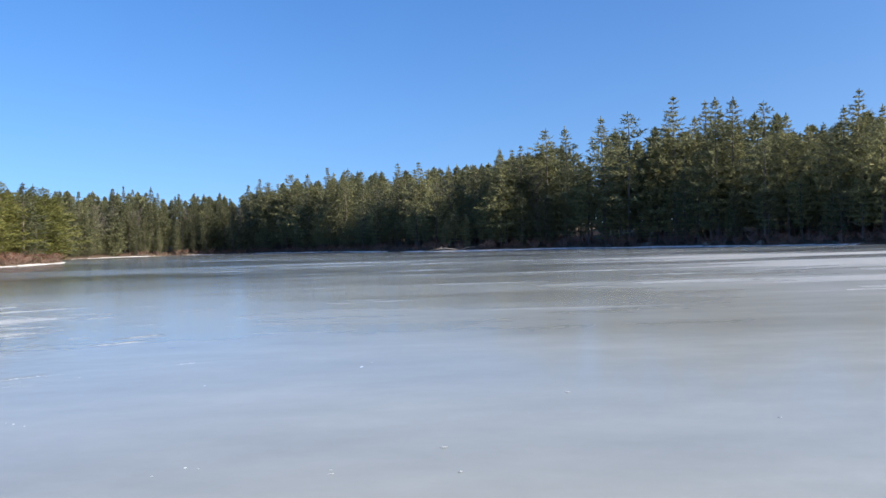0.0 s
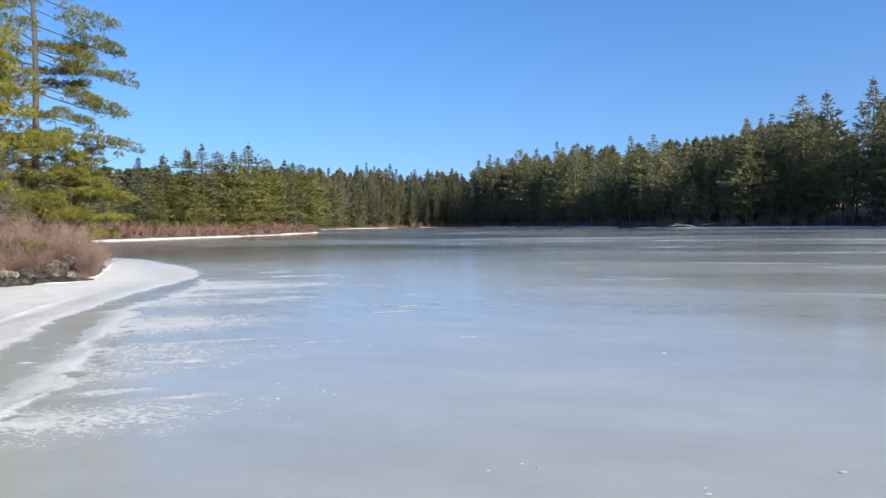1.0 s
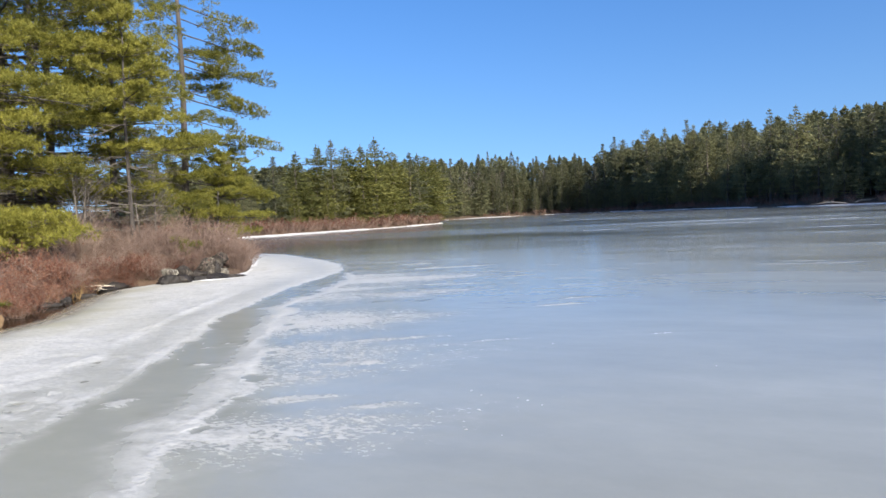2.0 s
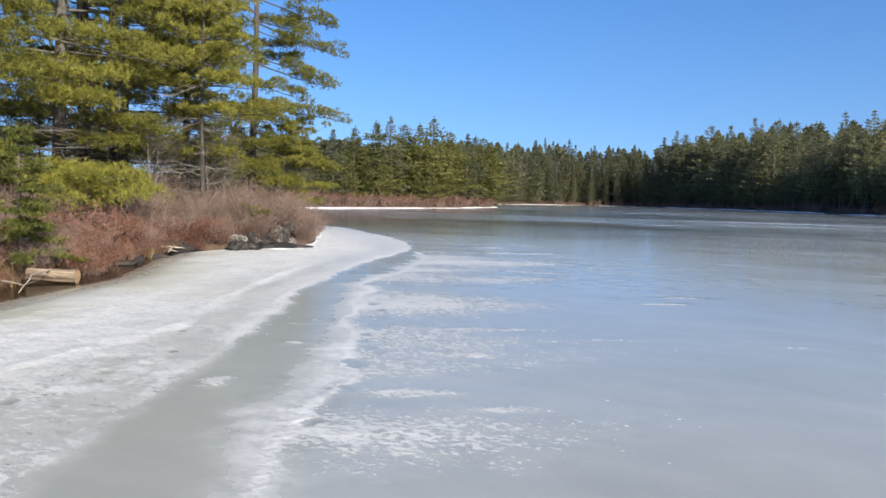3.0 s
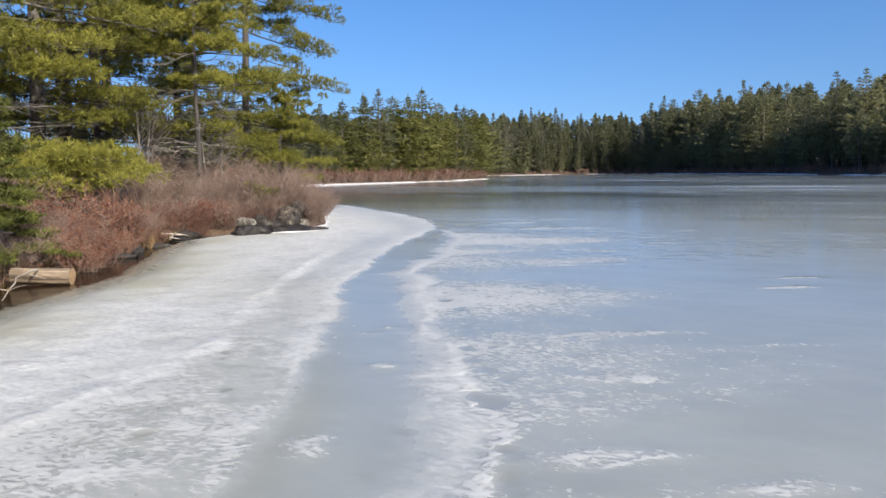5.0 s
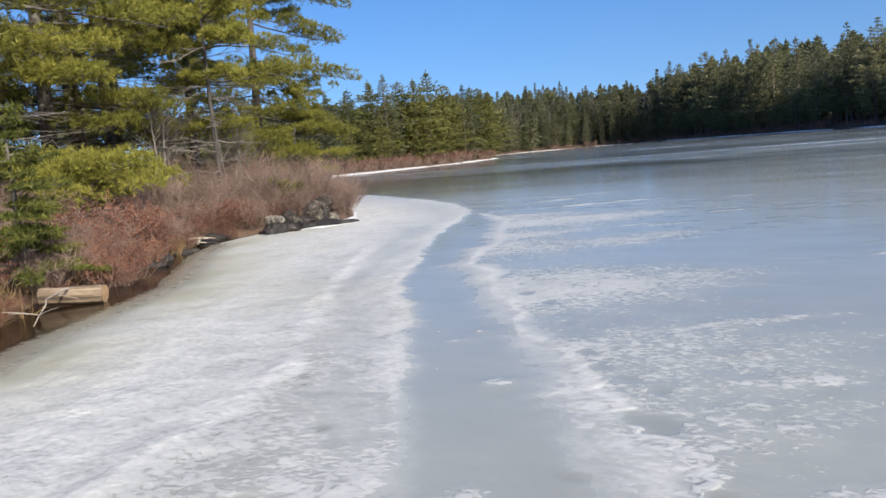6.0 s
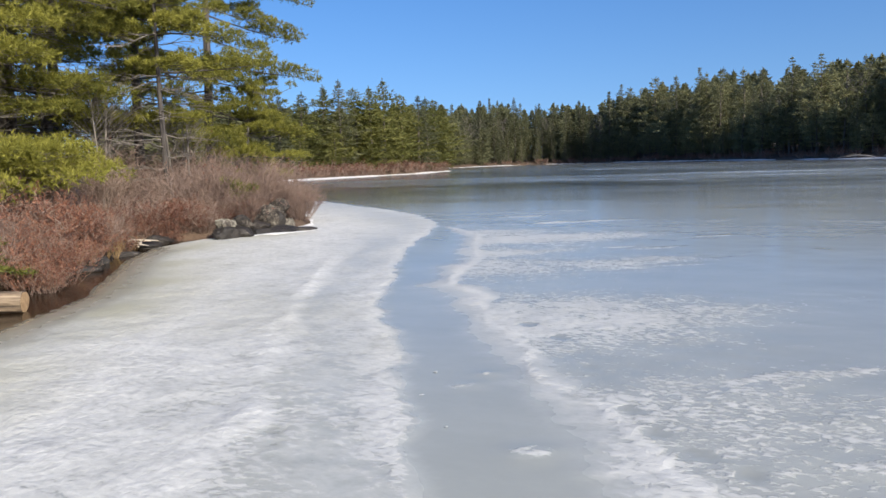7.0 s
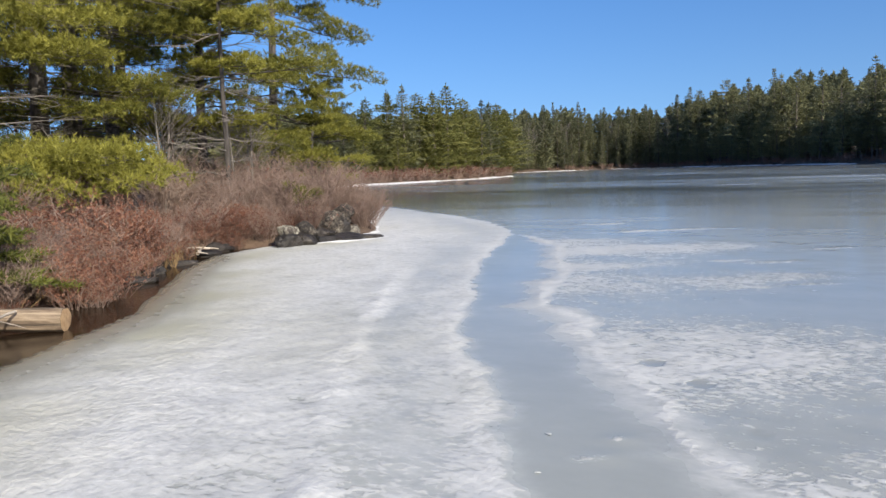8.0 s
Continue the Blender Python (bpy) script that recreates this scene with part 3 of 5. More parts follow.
def white_pine(h, seed, first=0.2, reach=5.0, trunk_r=0.22, lean=(0.0, 0.0), side=None, dead=6, bare=0.35, needle=0.14, dens=1.0, per=(3, 5), gap=(0.95, 1.35), ends=(), clear=None, drop=0.12, puff=1.0):
    """A white pine: tiers of long boughs that carry puffed, flat-bottomed pads of needle tufts. side: the azimuth towards which
    boughs are longest. ends: where boughs of its own end, from the tree's foot. clear: azimuth, half angle, height of a sector that has only those."""
    rng = np.random.RandomState(seed)
    wood, tips = Soup(), Soup()
    zs = np.linspace(0, h, 14)
    cx = lean[0] * (zs / h) + 0.05 * np.sin(zs * 0.5 + seed)
    cy = lean[1] * (zs / h) + 0.05 * np.cos(zs * 0.43 + seed)
    rad = trunk_r * (1 - zs / h) ** 0.8 + 0.012
    rad[0] *= 1.35
    stem = np.stack([cx, cy, zs], -1)
    stem[0, 2] = -0.25
    tube(wood, stem, rad, 9)
    at = lambda z: np.array([np.interp(z, zs, cx), np.interp(z, zs, cy), z])
    plan = []
    z = h * first
    while z < h * 0.985:
        u = (z - h * first) / (h * (1 - first))
        turn = rng.uniform(0, 6.28)
        slope = rng.uniform(-0.16, 0.04) + 0.8 * u ** 2
        for b in range(rng.randint(per[0], per[1] + 1)):
            az = turn + b * 6.28 / 4.2 + rng.uniform(-0.4, 0.4)
            if clear and z < clear[2] and math.cos(az - clear[0]) > math.cos(clear[1]):
                continue
            long = reach * (1 - u) ** 0.62 * rng.uniform(0.55, 1.08) * (0.45 + 0.75 * min(1, u * 5 + 0.25))
            if side is not None:
                long *= 0.72 + 0.42 * max(0, math.cos(az - side))
            plan.append((z + rng.uniform(-0.1, 0.1), az, max(long, 0.3), slope + rng.uniform(-0.05, 0.05)))
        z += rng.uniform(*gap) * (1 - 0.45 * u)
    for ex, ey, ez in ends:
        long = math.hypot(ex, ey)
        fall = drop * rng.uniform(0.6, 1.4)
        root = min(ez + fall * long, h * 0.96)
        plan.append((root, math.atan2(ey, ex), long + 0.15, (ez - root) / long - 0.1))
    cs, ds = [], []
    for z, az, long, rise in plan:
        pts = limb(at(z), az, long, rise, rng.uniform(0.02, 0.09), 7)
        pts[1:, 2] += np.cumsum(rng.normal(0, 0.016 * long / 3, 6))
        pts[1:, :2] += np.cumsum(rng.normal(0, 0.02 * long / 3, (6, 2)), axis=0)
        tube(wood, pts, np.linspace(0.012 + 0.008 * long, 0.005, 7), 5)
        start = bare * long * rng.uniform(0.8, 1.15)
        steps = max(1, int((long - start) / 0.42))
        for d in np.linspace(start, long * 0.96, steps + 1):
            u = d / long
            base = np.array([np.interp(u, np.linspace(0, 1, 7), pts[:, i]) for i in range(3)])
            width = (0.12 + 0.62 * min(1.0, (long - d) / 1.3)) * min(1.0, long / 2.2) * puff
            for sgn in ((-1, 1) if u < 0.9 else (0,)):
                if rng.rand() < 0.14:
                    continue
                off = sgn * width * rng.uniform(0.45, 1.15)
                fwd = abs(off) * rng.uniform(0.3, 0.9)
                c = base + np.array([math.cos(az) * fwd - math.sin(az) * off, math.sin(az) * fwd + math.cos(az) * off, rng.uniform(-0.04, 0.2) + 0.06 * abs(off)])
                tube(wood, [base, (base + c) / 2 + np.array([0, 0, -0.02]), c], [0.009, 0.007, 0.004], 3)
                size = np.array([0.4, 0.4, 0.27]) * rng.uniform(0.75, 1.25) * (0.55 + 0.45 * min(1, long / 2.5)) * puff
                k = max(6, int(36 * dens * (1.0 if z < 11.5 or h < 9 else 0.55) * rng.uniform(0.7, 1.2)))
                n = rng.normal(size=(k, 3))
                n[:, 2] = np.where(rng.rand(k) < 0.7, np.abs(n[:, 2]), n[:, 2] * 0.5)
                n /= np.linalg.norm(n, axis=1)[:, None]
                q = c + n * size * rng.uniform(0.55, 1.0, (k, 1))
                cs.append(q)
                ds.append(n * 0.55 + np.array([math.cos(az) * 0.3, math.sin(az) * 0.3, 0.3]))
                for t in q[:4]:
                    spike(wood, c, t, 0.005)
    snags = []
    for _ in range(dead):
        snag = Soup()
        snags.append(snag)
        zz = rng.uniform(0.06, max(first, 0.12) + 0.2) * h
        az = rng.uniform(0, 6.28) if side is None else side + rng.uniform(-1.7, 1.7)
        ln = rng.uniform(0.35, 0.75) * min(reach, 4.5)
        pts = limb(at(zz), az, ln, rng.uniform(-0.3, 0.1), -0.05, 5)
        pts[1:] += np.cumsum(rng.normal(0, 0.05, (4, 3)), axis=0)
        tube(snag, pts, np.linspace(0.02, 0.005, 5), 4)
        for _k in range(8):
            s = rng.uniform(0.25, 1)
            base = pts[0] + (pts[-1] - pts[0]) * s
            tube(snag, limb(base, az + rng.choice((-1, 1)) * rng.uniform(0.5, 1), rng.uniform(0.3, 1.0), rng.uniform(-0.3, 0.3), 0, 3), [0.009, 0.007, 0.003], 3)
    blades(tips, np.concatenate(cs), np.concatenate(ds), needle, 0.13, 12, rng, 0.6)
    return wood, tips, snags


def conifer(h, seed, reach=2.4, first=0.1, slope=-0.1, gap=0.42, per=6, clump=0.5, thick=0.3, ragged=0.3, n=6, power=0.95, step=0.34, flat=0.05, limbs=False, fan=0.2, point=1.5):
    """A tree of the far shores: tiers of boughs with flat sprays of needles along them, coming to a pointed leader."""
    rng = np.random.RandomState(seed)
    wood, tips = Soup(), Soup()
    zs = np.linspace(-0.3, h, 8)
    sway = 0.12 * np.sin(zs * 0.35 + seed)
    tube(wood, np.stack([sway, sway * 0.5, zs], -1), 0.010 * h * (1 - np.clip(zs, 0, h) / h) ** 0.85 + 0.012, 6)
    cs, ds, ls = [], [], []
    z = h * first
    while z < h - 0.25:
        u = (z - h * first) / (h * (1 - first))
        turn = rng.uniform(0, 6.28)
        swell = rng.uniform(1 - ragged, 1 + ragged * 0.4)
        tier = slope * (1 - u) + 0.22 * u * u + 0.25 * u ** 6 + rng.uniform(-0.06, 0.06)
        for b in range(per):
            if rng.rand() < 0.12:
                continue
            az = turn + 6.28 * b / per + rng.uniform(-0.35, 0.35)
            ln = max(0.16, reach * min(1.0, point * (1 - u)) ** power * swell * rng.uniform(0.6, 1.2) * (0.6 + 0.4 * min(1, u * 5)))
            up = tier + rng.uniform(-0.05, 0.05)
            root = np.array([np.interp(z, zs, sway), np.interp(z, zs, sway) * 0.5, z])
            pts = limb(root, az, ln, up, 0.1, 4)
            if limbs and ln > 0.8:
                tube(wood, pts, np.linspace(0.03, 0.008, 4), 3)
            k = max(3, int(ln / step))
            q = np.linspace(0.2, 0.97, k)
            c = np.stack([np.interp(q, np.linspace(0, 1, 4), pts[:, i]) for i in range(3)], -1)
            wide = rng.normal(0, fan, k) * ln * (1.15 - 0.75 * q)
            c += np.stack([-math.sin(az) * wide, math.cos(az) * wide, rng.normal(0, flat, k)], -1)
            cs.append(c)
            ls.append(np.full(k, clump * (0.36 + 0.64 * min(1, ln / (reach * 0.5)))))
            ds.append(np.tile(np.array([math.cos(az) * 0.8, math.sin(az) * 0.8, 0.08 + up * 0.8]), (k, 1)))
        z += gap * rng.uniform(0.75, 1.25) * (1 - 0.6 * u)
    cs.append(np.array([[sway[-1], sway[-1] * 0.5, h - q] for q in (0.1, 0.3, 0.5, 0.75)]))
    ds.append(np.tile([0, 0, 2.6], (4, 1)))
    ls.append(np.full(4, clump * 0.5))
    blades(tips, np.concatenate(cs), np.concatenate(ds), np.concatenate(ls), thick, n, rng, 0.42)
    return wood, tips


def bare_tree(h, seed):
    rng = np.random.RandomState(seed)
    wood = Soup()
    zs = np.linspace(-0.3, h, 7)
    sway = 0.3 * np.sin(zs * 0.25 + seed)
    tube(wood, np.stack([sway, sway * 0.3, zs], -1), 0.13 * (1 - np.clip(zs, 0, h) / h) ** 0.7 + 0.012, 6)
    for _ in range(30):
        z = h * rng.uniform(0.3, 0.97)
        az, ln = rng.uniform(0, 6.28), (h - z) * 0.35 + rng.uniform(0.4, 1.2)
        pts = limb((0.3 * math.sin(z * 0.25 + seed), 0.09 * math.sin(z * 0.25 + seed), z), az, ln, rng.uniform(0.6, 1.4), 0.1, 4)
        tube(wood, pts, np.linspace(0.035, 0.012, 4), 3)
        for _k in range(5):
            q = rng.uniform(0.3, 0.95)
            tube(wood, limb(pts[0] + (pts[-1] - pts[0]) * q, az + rng.uniform(-1, 1), rng.uniform(0.4, 1.1), rng.uniform(0.4, 1.6), 0.1, 3), [0.016, 0.013, 0.008], 3)
    return wood


def kind_of_tree(name, made, bark, leaf):
    """Meshes that all trees of a kind share: trunk with limbs, and crown."""
    wood, tips = made
    return name, wood.mesh("trunk", bark, True), tips.mesh("crown", leaf)


def plant(kind, x, y, h, own, label, group, turn, wide=1.0, category="tree", sink=0.05):
    name, trunk, crown = kind
    z = float(land_height(x, y)) - sink
    e = thing(name, spot(x, y, z, turn, h / own * wide, h / own), label, category, group)
    part("trunk", trunk, None, e)
    part("crown", crown, None, e)
    return e


# kinds on the far shores, each 16 m tall as modelled
FAR_H = 16.0
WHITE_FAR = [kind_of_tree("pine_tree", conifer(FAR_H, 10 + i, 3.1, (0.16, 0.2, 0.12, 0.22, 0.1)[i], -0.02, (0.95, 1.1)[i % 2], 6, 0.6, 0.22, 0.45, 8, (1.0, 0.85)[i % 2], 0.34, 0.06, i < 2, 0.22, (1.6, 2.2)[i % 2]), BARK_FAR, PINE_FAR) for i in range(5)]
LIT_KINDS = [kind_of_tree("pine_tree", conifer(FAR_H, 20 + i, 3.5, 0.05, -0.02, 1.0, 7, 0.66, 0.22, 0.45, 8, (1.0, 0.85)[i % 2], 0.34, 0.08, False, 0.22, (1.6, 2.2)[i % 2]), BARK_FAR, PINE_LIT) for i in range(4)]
SPRUCE_KINDS = [kind_of_tree("spruce_tree", conifer(FAR_H, 30 + i, 2.5, 0.05, -0.22, 0.62, 6, 0.56, 0.22, 0.3, 7, 1.0, 0.38, point=1.2), BARK_FAR, SPRUCE_AND_SHADE_FAR) for i in range(3)]
FIR_KINDS = [kind_of_tree("fir_tree", conifer(FAR_H, 40 + i, 3.0, 0.07, -0.1, 0.8, 6, 0.6, 0.22, 0.4, 7, 1.0, 0.36, point=1.45), BARK_FAR, SPRUCE_AND_SHADE_FAR if i else PINE_FAR) for i in range(3)]
BARE_KINDS = [bare_tree(13.0, 50 + i).mesh("trunk", BARK_PALE) for i in range(2)]

# skyline trees: x, y, height
RIGHT_TREES = [(15.9, 130.0, 16.1), (19.7, 130.8, 17.1), (24.2, 131.3, 19.5), (26.6, 125.6, 19.5), (31.8, 121.4, 20.2), (34.1, 114.6, 19.8), (37.7, 112.4, 17.0), (40.2, 111.3, 21.2), (42.8, 102.3, 19.4), (45.0, 101.7, 19.0), (46.1, 95.1, 17.6), (48.6, 94.3, 15.7), (51.1, 93.6, 13.9), (51.1, 88.6, 13.0), (54.0, 87.4, 17.1), (53.7, 82.9, 14.6)]
MIDDLE_TREES = [(-51.6, 231.9, 20.1), (-47.3, 228.1, 21.4), (-44.2, 225.4, 20.2), (-35.6, 215.6, 21.3), (-28.7, 202.8, 20.3), (-22.5, 196.2, 21.0), (-17.3, 189.1, 19.4), (-11.8, 174.0, 18.1), (-8.2, 168.5, 17.2), (-3.0, 160.1, 17.8), (1.5, 153.3, 17.0), (4.7, 141.9, 14.6), (7.4, 141.5, 15.0), (11.9, 140.4, 14.5)]
POINT_TREES = [(-96.8, 216.8, 18.5), (-96.0, 224.0, 18.1), (-94.2, 233.9, 20.0), (-90.9, 241.1, 20.0), (-84.7, 240.4, 20.7), (-78.8, 245.3, 18.1), (-73.1, 246.5, 18.6), (-67.6, 241.3, 17.2), (-63.3, 242.3, 17.9)]
HEADLAND_TREES = [(-62.1, 82.8, 9.2), (-62.5, 88.4, 9.9), (-62.8, 93.8, 11.1), (-60.5, 94.5, 11.8), (-61.1, 99.5, 11.1), (-59.2, 100.6, 11.6), (-60.0, 106.2, 12.9), (-60.5, 112.8, 11.3), (-59.0, 116.0, 11.4), (-60.4, 122.0, 11.6), (-61.4, 127.1, 11.6), (-61.6, 130.5, 10.6)]
SKYLINE = np.array(RIGHT_TREES + MIDDLE_TREES + POINT_TREES + HEADLAND_TREES)
rng = np.random.RandomState(77)
TREE_LABELS = {"pine_tree": "ragged dark green white pine on the far shore", "spruce_tree": "narrow dark spruce on the far shore", "fir_tree": "dense dark green fir on the far shore"}


def pick(headland, r, x=0.0, y=0.0):
    # darker kinds stand in for shade on the headland's left and far point
    if headland and y < 92 and r > 0.3 or not headland and x < -50:
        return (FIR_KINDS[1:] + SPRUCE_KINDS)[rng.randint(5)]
    if headland:
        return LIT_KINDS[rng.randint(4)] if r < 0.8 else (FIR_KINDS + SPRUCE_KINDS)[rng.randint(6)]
    return WHITE_FAR[rng.randint(5)] if r < 0.65 else (SPRUCE_KINDS[rng.randint(3)] if r < 0.78 else FIR_KINDS[rng.randint(3)])


def far_tree(x, y, h, headland, wide, pine=False):
    kind = pick(headland, 0.0 if pine else rng.rand(), x, y)
    label = TREE_LABELS[kind[0]]
    if headland:
        label = label.replace("dark green", "olive-green").replace("far shore", "wooded headland")
    plant(kind, x, y, h, FAR_H, label, "trees on the headland" if headland else "trees on the far shore", rng.uniform(0, 360), wide)


for i, (x, y, h) in enumerate(SKYLINE):
    far_tree(x, y, h * (1.07 if i >= len(SKYLINE) - len(HEADLAND_TREES) else 1.02), i >= len(SKYLINE) - len(HEADLAND_TREES), rng.uniform(1.0, 1.3) * (1.35 if i >= len(SKYLINE) - len(HEADLAND_TREES) else 1.0), i < len(RIGHT_TREES))


for x, y, h in ((-82, 244, 17), (-76, 243, 15), (-79, 250, 19), (-73, 251, 18), (-69, 247, 17), (-86, 247, 18), (-66, 243, 14), (-61, 246, 17)):
    far_tree(x, y, h, False, 1.3)


def along(line, step, offset, jitter):
    """Places along a shoreline, offset inland (to the left of the line's way)."""
    line = np.asarray(line, float)
    seg = np.linalg.norm(np.diff(line, axis=0), axis=1)
    total, out, s = seg.sum(), [], 0.0
    cum = np.concatenate([[0], np.cumsum(seg)])
    while s < total:
        i = min(np.searchsorted(cum, s, side="right") - 1, len(seg) - 1)
        d = (line[i + 1] - line[i]) / seg[i]
        p = line[i] + d * (s - cum[i]) + np.array([-d[1], d[0]]) * (offset + rng.uniform(-jitter, jitter))
        if offset < 0 or not inside_lake(p[:1], p[1:])[0]:
            out.append(p)
        s += step * rng.uniform(0.6, 1.4)
    return out


def skyline_height(p):
    d = np.hypot(SKYLINE[:, 0] - p[0], SKYLINE[:, 1] - p[1])
    w = 1 / (d + 2) ** 3
    return float((w * SKYLINE[:, 2]).sum() / w.sum())


HEADLAND_LINE = SHORE_FAR[1:7]
BAY_LINE = SHORE_FAR[6:10]
POINT_LINE = SHORE_FAR[8:13]
MIDDLE_LINE = SHORE_FAR[12:17]
RIGHT_LINE = SHORE_FAR[15:21]
for line, head, step in ((HEADLAND_LINE, True, 3.2), (BAY_LINE, False, 6.0), (POINT_LINE, False, 4.0), (MIDDLE_LINE, False, 3.4), (RIGHT_LINE, False, 3.0)):
    for off, low in ((2.5, 0.62), (6.0, 0.86), (10.0, 0.95)):
        for p in along(line, step * (1.0 if off < 5 else 1.25), off, 1.3):
            far_tree(p[0], p[1], skyline_height(p) * low * rng.uniform(0.62, 1.12) * (0.72 if line is BAY_LINE else 1.0), head, rng.uniform(0.85, 1.3))
for p in along(MIDDLE_LINE, 8.0, 7.0, 3.0) + along(POINT_LINE, 8.0, 6.0, 3.0):
    e = thing("bare_tree", spot(p[0], p[1], float(land_height(*p)) - 0.1, rng.uniform(0, 360), rng.uniform(0.7, 1.15)), "leafless pale grey hardwood among far conifers", "tree", "bare trees on the far shore")
    part("trunk", BARE_KINDS[rng.randint(2)], None, e)

def merge(dst, src, m):
    """Adds src, moved by the matrix m, to dst."""
    a = np.array(m)
    for v, f in zip(src.v, src.f):
        dst.v.append(v @ a[:3, :3].T + a[:3, 3])
        dst.f.append(f + dst.count)
    dst.count += src.count


# the woods behind them, past counting
BACK_KINDS = [conifer(FAR_H, 200 + i, 3.4, 0.1, -0.05, 1.0, 5, 1.15, 0.55, 0.4, 3, 0.8, 0.85) for i in range(5)]
woods_tips, woods_wood = Soup(), Soup()
for line, step in ((HEADLAND_LINE, 4.5), (BAY_LINE, 5.5), (POINT_LINE, 4.5), (MIDDLE_LINE, 4.5), (RIGHT_LINE, 4.5), (SHORE_FAR[20:], 8.0), ([(-150, 235), (-84, 254), (-58, 250), (-20, 205)], 3.0)):
    for off in (14.0, 18.0, 24.0, 33.0) if len(line) != 4 else (0.0, 6.0):
        for p in along(line, step, off, 2.2):
            k = BACK_KINDS[rng.randint(5)]
            m = spot(p[0], p[1], float(land_height(*p)) - 0.1, rng.uniform(0, 360), rng.uniform(0.95, 1.2), skyline_height(p) * rng.uniform(0.76, 1.0) * (0.8 if line in (BAY_LINE, HEADLAND_LINE) else 1.0) / FAR_H)
            merge(woods_wood, k[0], m)
            merge(woods_tips, k[1], m)
far_woods = thing("far_woods", Matrix.Identity(4), "dense dark conifer woods behind the shore trees", "woods", kind="stuff")
part("trunk", woods_wood, BARK_FAR, far_woods)
part("crown", woods_tips, SPRUCE_AND_SHADE_FAR, far_woods)


# ---- the near bank: pines ----
def pine_parts(e, wood, tips, snags, leaf=PINE_NEAR):
    part("trunk", wood.mesh("trunk", BARK_NEAR, True), None, e)
    part("crown", tips, leaf, e)
    for snag in snags:
        part("dead_limb", snag, BARK_PALE, e, "bare grey dead limb")


LAKEWARD = radians(20)
NEAR_PINES = [
    # x, y, height, seed, first, reach, trunk radius, bare, dead
    (-27.7, 31.7, 20.0, 3, 0.17, 5.3, 0.19, 0.36, 8),
    (-23.3, 18.4, 17.0, 4, 0.16, 5.6, 0.22, 0.34, 22),
    (-24.6, 20.1, 18.5, 5, 0.13, 5.8, 0.25, 0.34, 24),
    (-26.6, 22.8, 16.0, 6, 0.15, 5.2, 0.20, 0.34, 20),
    (-24.2, 12.6, 16.0, 7, 0.22, 4.8, 0.18, 0.36, 12),
    (-22.4, 15.3, 16.5, 8, 0.2, 4.8, 0.19, 0.34, 18),
    (-22.6, 22.9, 12.5, 9, 0.2, 3.3, 0.15, 0.28, 22),
    (-29.5, 25.5, 17.0, 10, 0.2, 5.0, 0.22, 0.34, 4),
]
# where the boughs that hang out over the bank end
BOUGHS = {
    0: [(-24.9, 34.1, 10.4), (-25.8, 33.3, 11.4), (-25.0, 34.1, 11.7), (-25.6, 32.9, 9.8), (-24.5, 34.4, 8.9), (-25.7, 32.8, 9.1), (-24.75, 34.2, 7.3), (-25.8, 33.3, 7.9), (-24.3, 34.5, 5.5), (-25.9, 33.3, 6.5),
        (-25.0, 30.1, 5.7), (-25.4, 29.0, 5.0), (-25.3, 31.1, 5.0), (-25.3, 29.8, 3.9), (-25.0, 31.5, 4.1), (-25.5, 28.3, 2.5), (-25.0, 29.4, 2.6), (-24.9, 31.5, 2.3), (-24.5, 34.3, 2.9), (-25.1, 33.3, 3.5), (-25.3, 29.8, 6.6)],
    1: [(-19.8, 17.3, 4.9), (-20.9, 16.5, 4.85), (-21.0, 16.3, 4.3), (-19.9, 17.1, 4.25), (-19.0, 15.8, 1.95), (-18.3, 16.5, 1.9), (-18.1, 17.0, 1.6), (-18.3, 15.9, 1.45), (-20.7, 17.7, 6.2), (-21.2, 18.0, 7.4)],
    2: [(-20.8, 20.9, 5.3), (-20.8, 19.3, 5.3), (-21.1, 22.0, 5.25), (-20.4, 19.0, 3.7), (-20.5, 20.4, 3.55), (-20.8, 18.2, 3.05), (-21.3, 19.5, 6.4), (-21.0, 21.4, 6.5), (-21.1, 20.6, 7.0), (-21.7, 19.8, 7.8), (-21.4, 20.9, 8.0), (-20.3, 22.8, 7.3), (-20.6, 21.9, 5.8)],
    3: [(-22.9, 24.1, 8.4), (-22.6, 25.8, 8.2), (-22.5, 25.2, 6.6), (-22.1, 26.3, 6.8), (-22.5, 24.5, 7.1)],
    5: [(-19.5, 14.4, 6.5), (-19.5, 13.3, 6.1), (-19.6, 15.2, 6.1), (-19.7, 15.0, 5.5), (-19.6, 14.1, 5.4), (-19.9, 15.5, 4.8), (-19.6, 13.1, 4.9), (-19.3, 13.6, 4.5), (-19.5, 14.3, 4.4), (-18.4, 12.2, 1.95), (-18.1, 12.6, 2.0), (-18.7, 12.7, 2.3), (-20.1, 13.1, 3.7)],
    6: [(-21.6, 22.4, 4.2), (-21.0, 23.1, 3.6), (-21.5, 21.9, 4.6)],
}
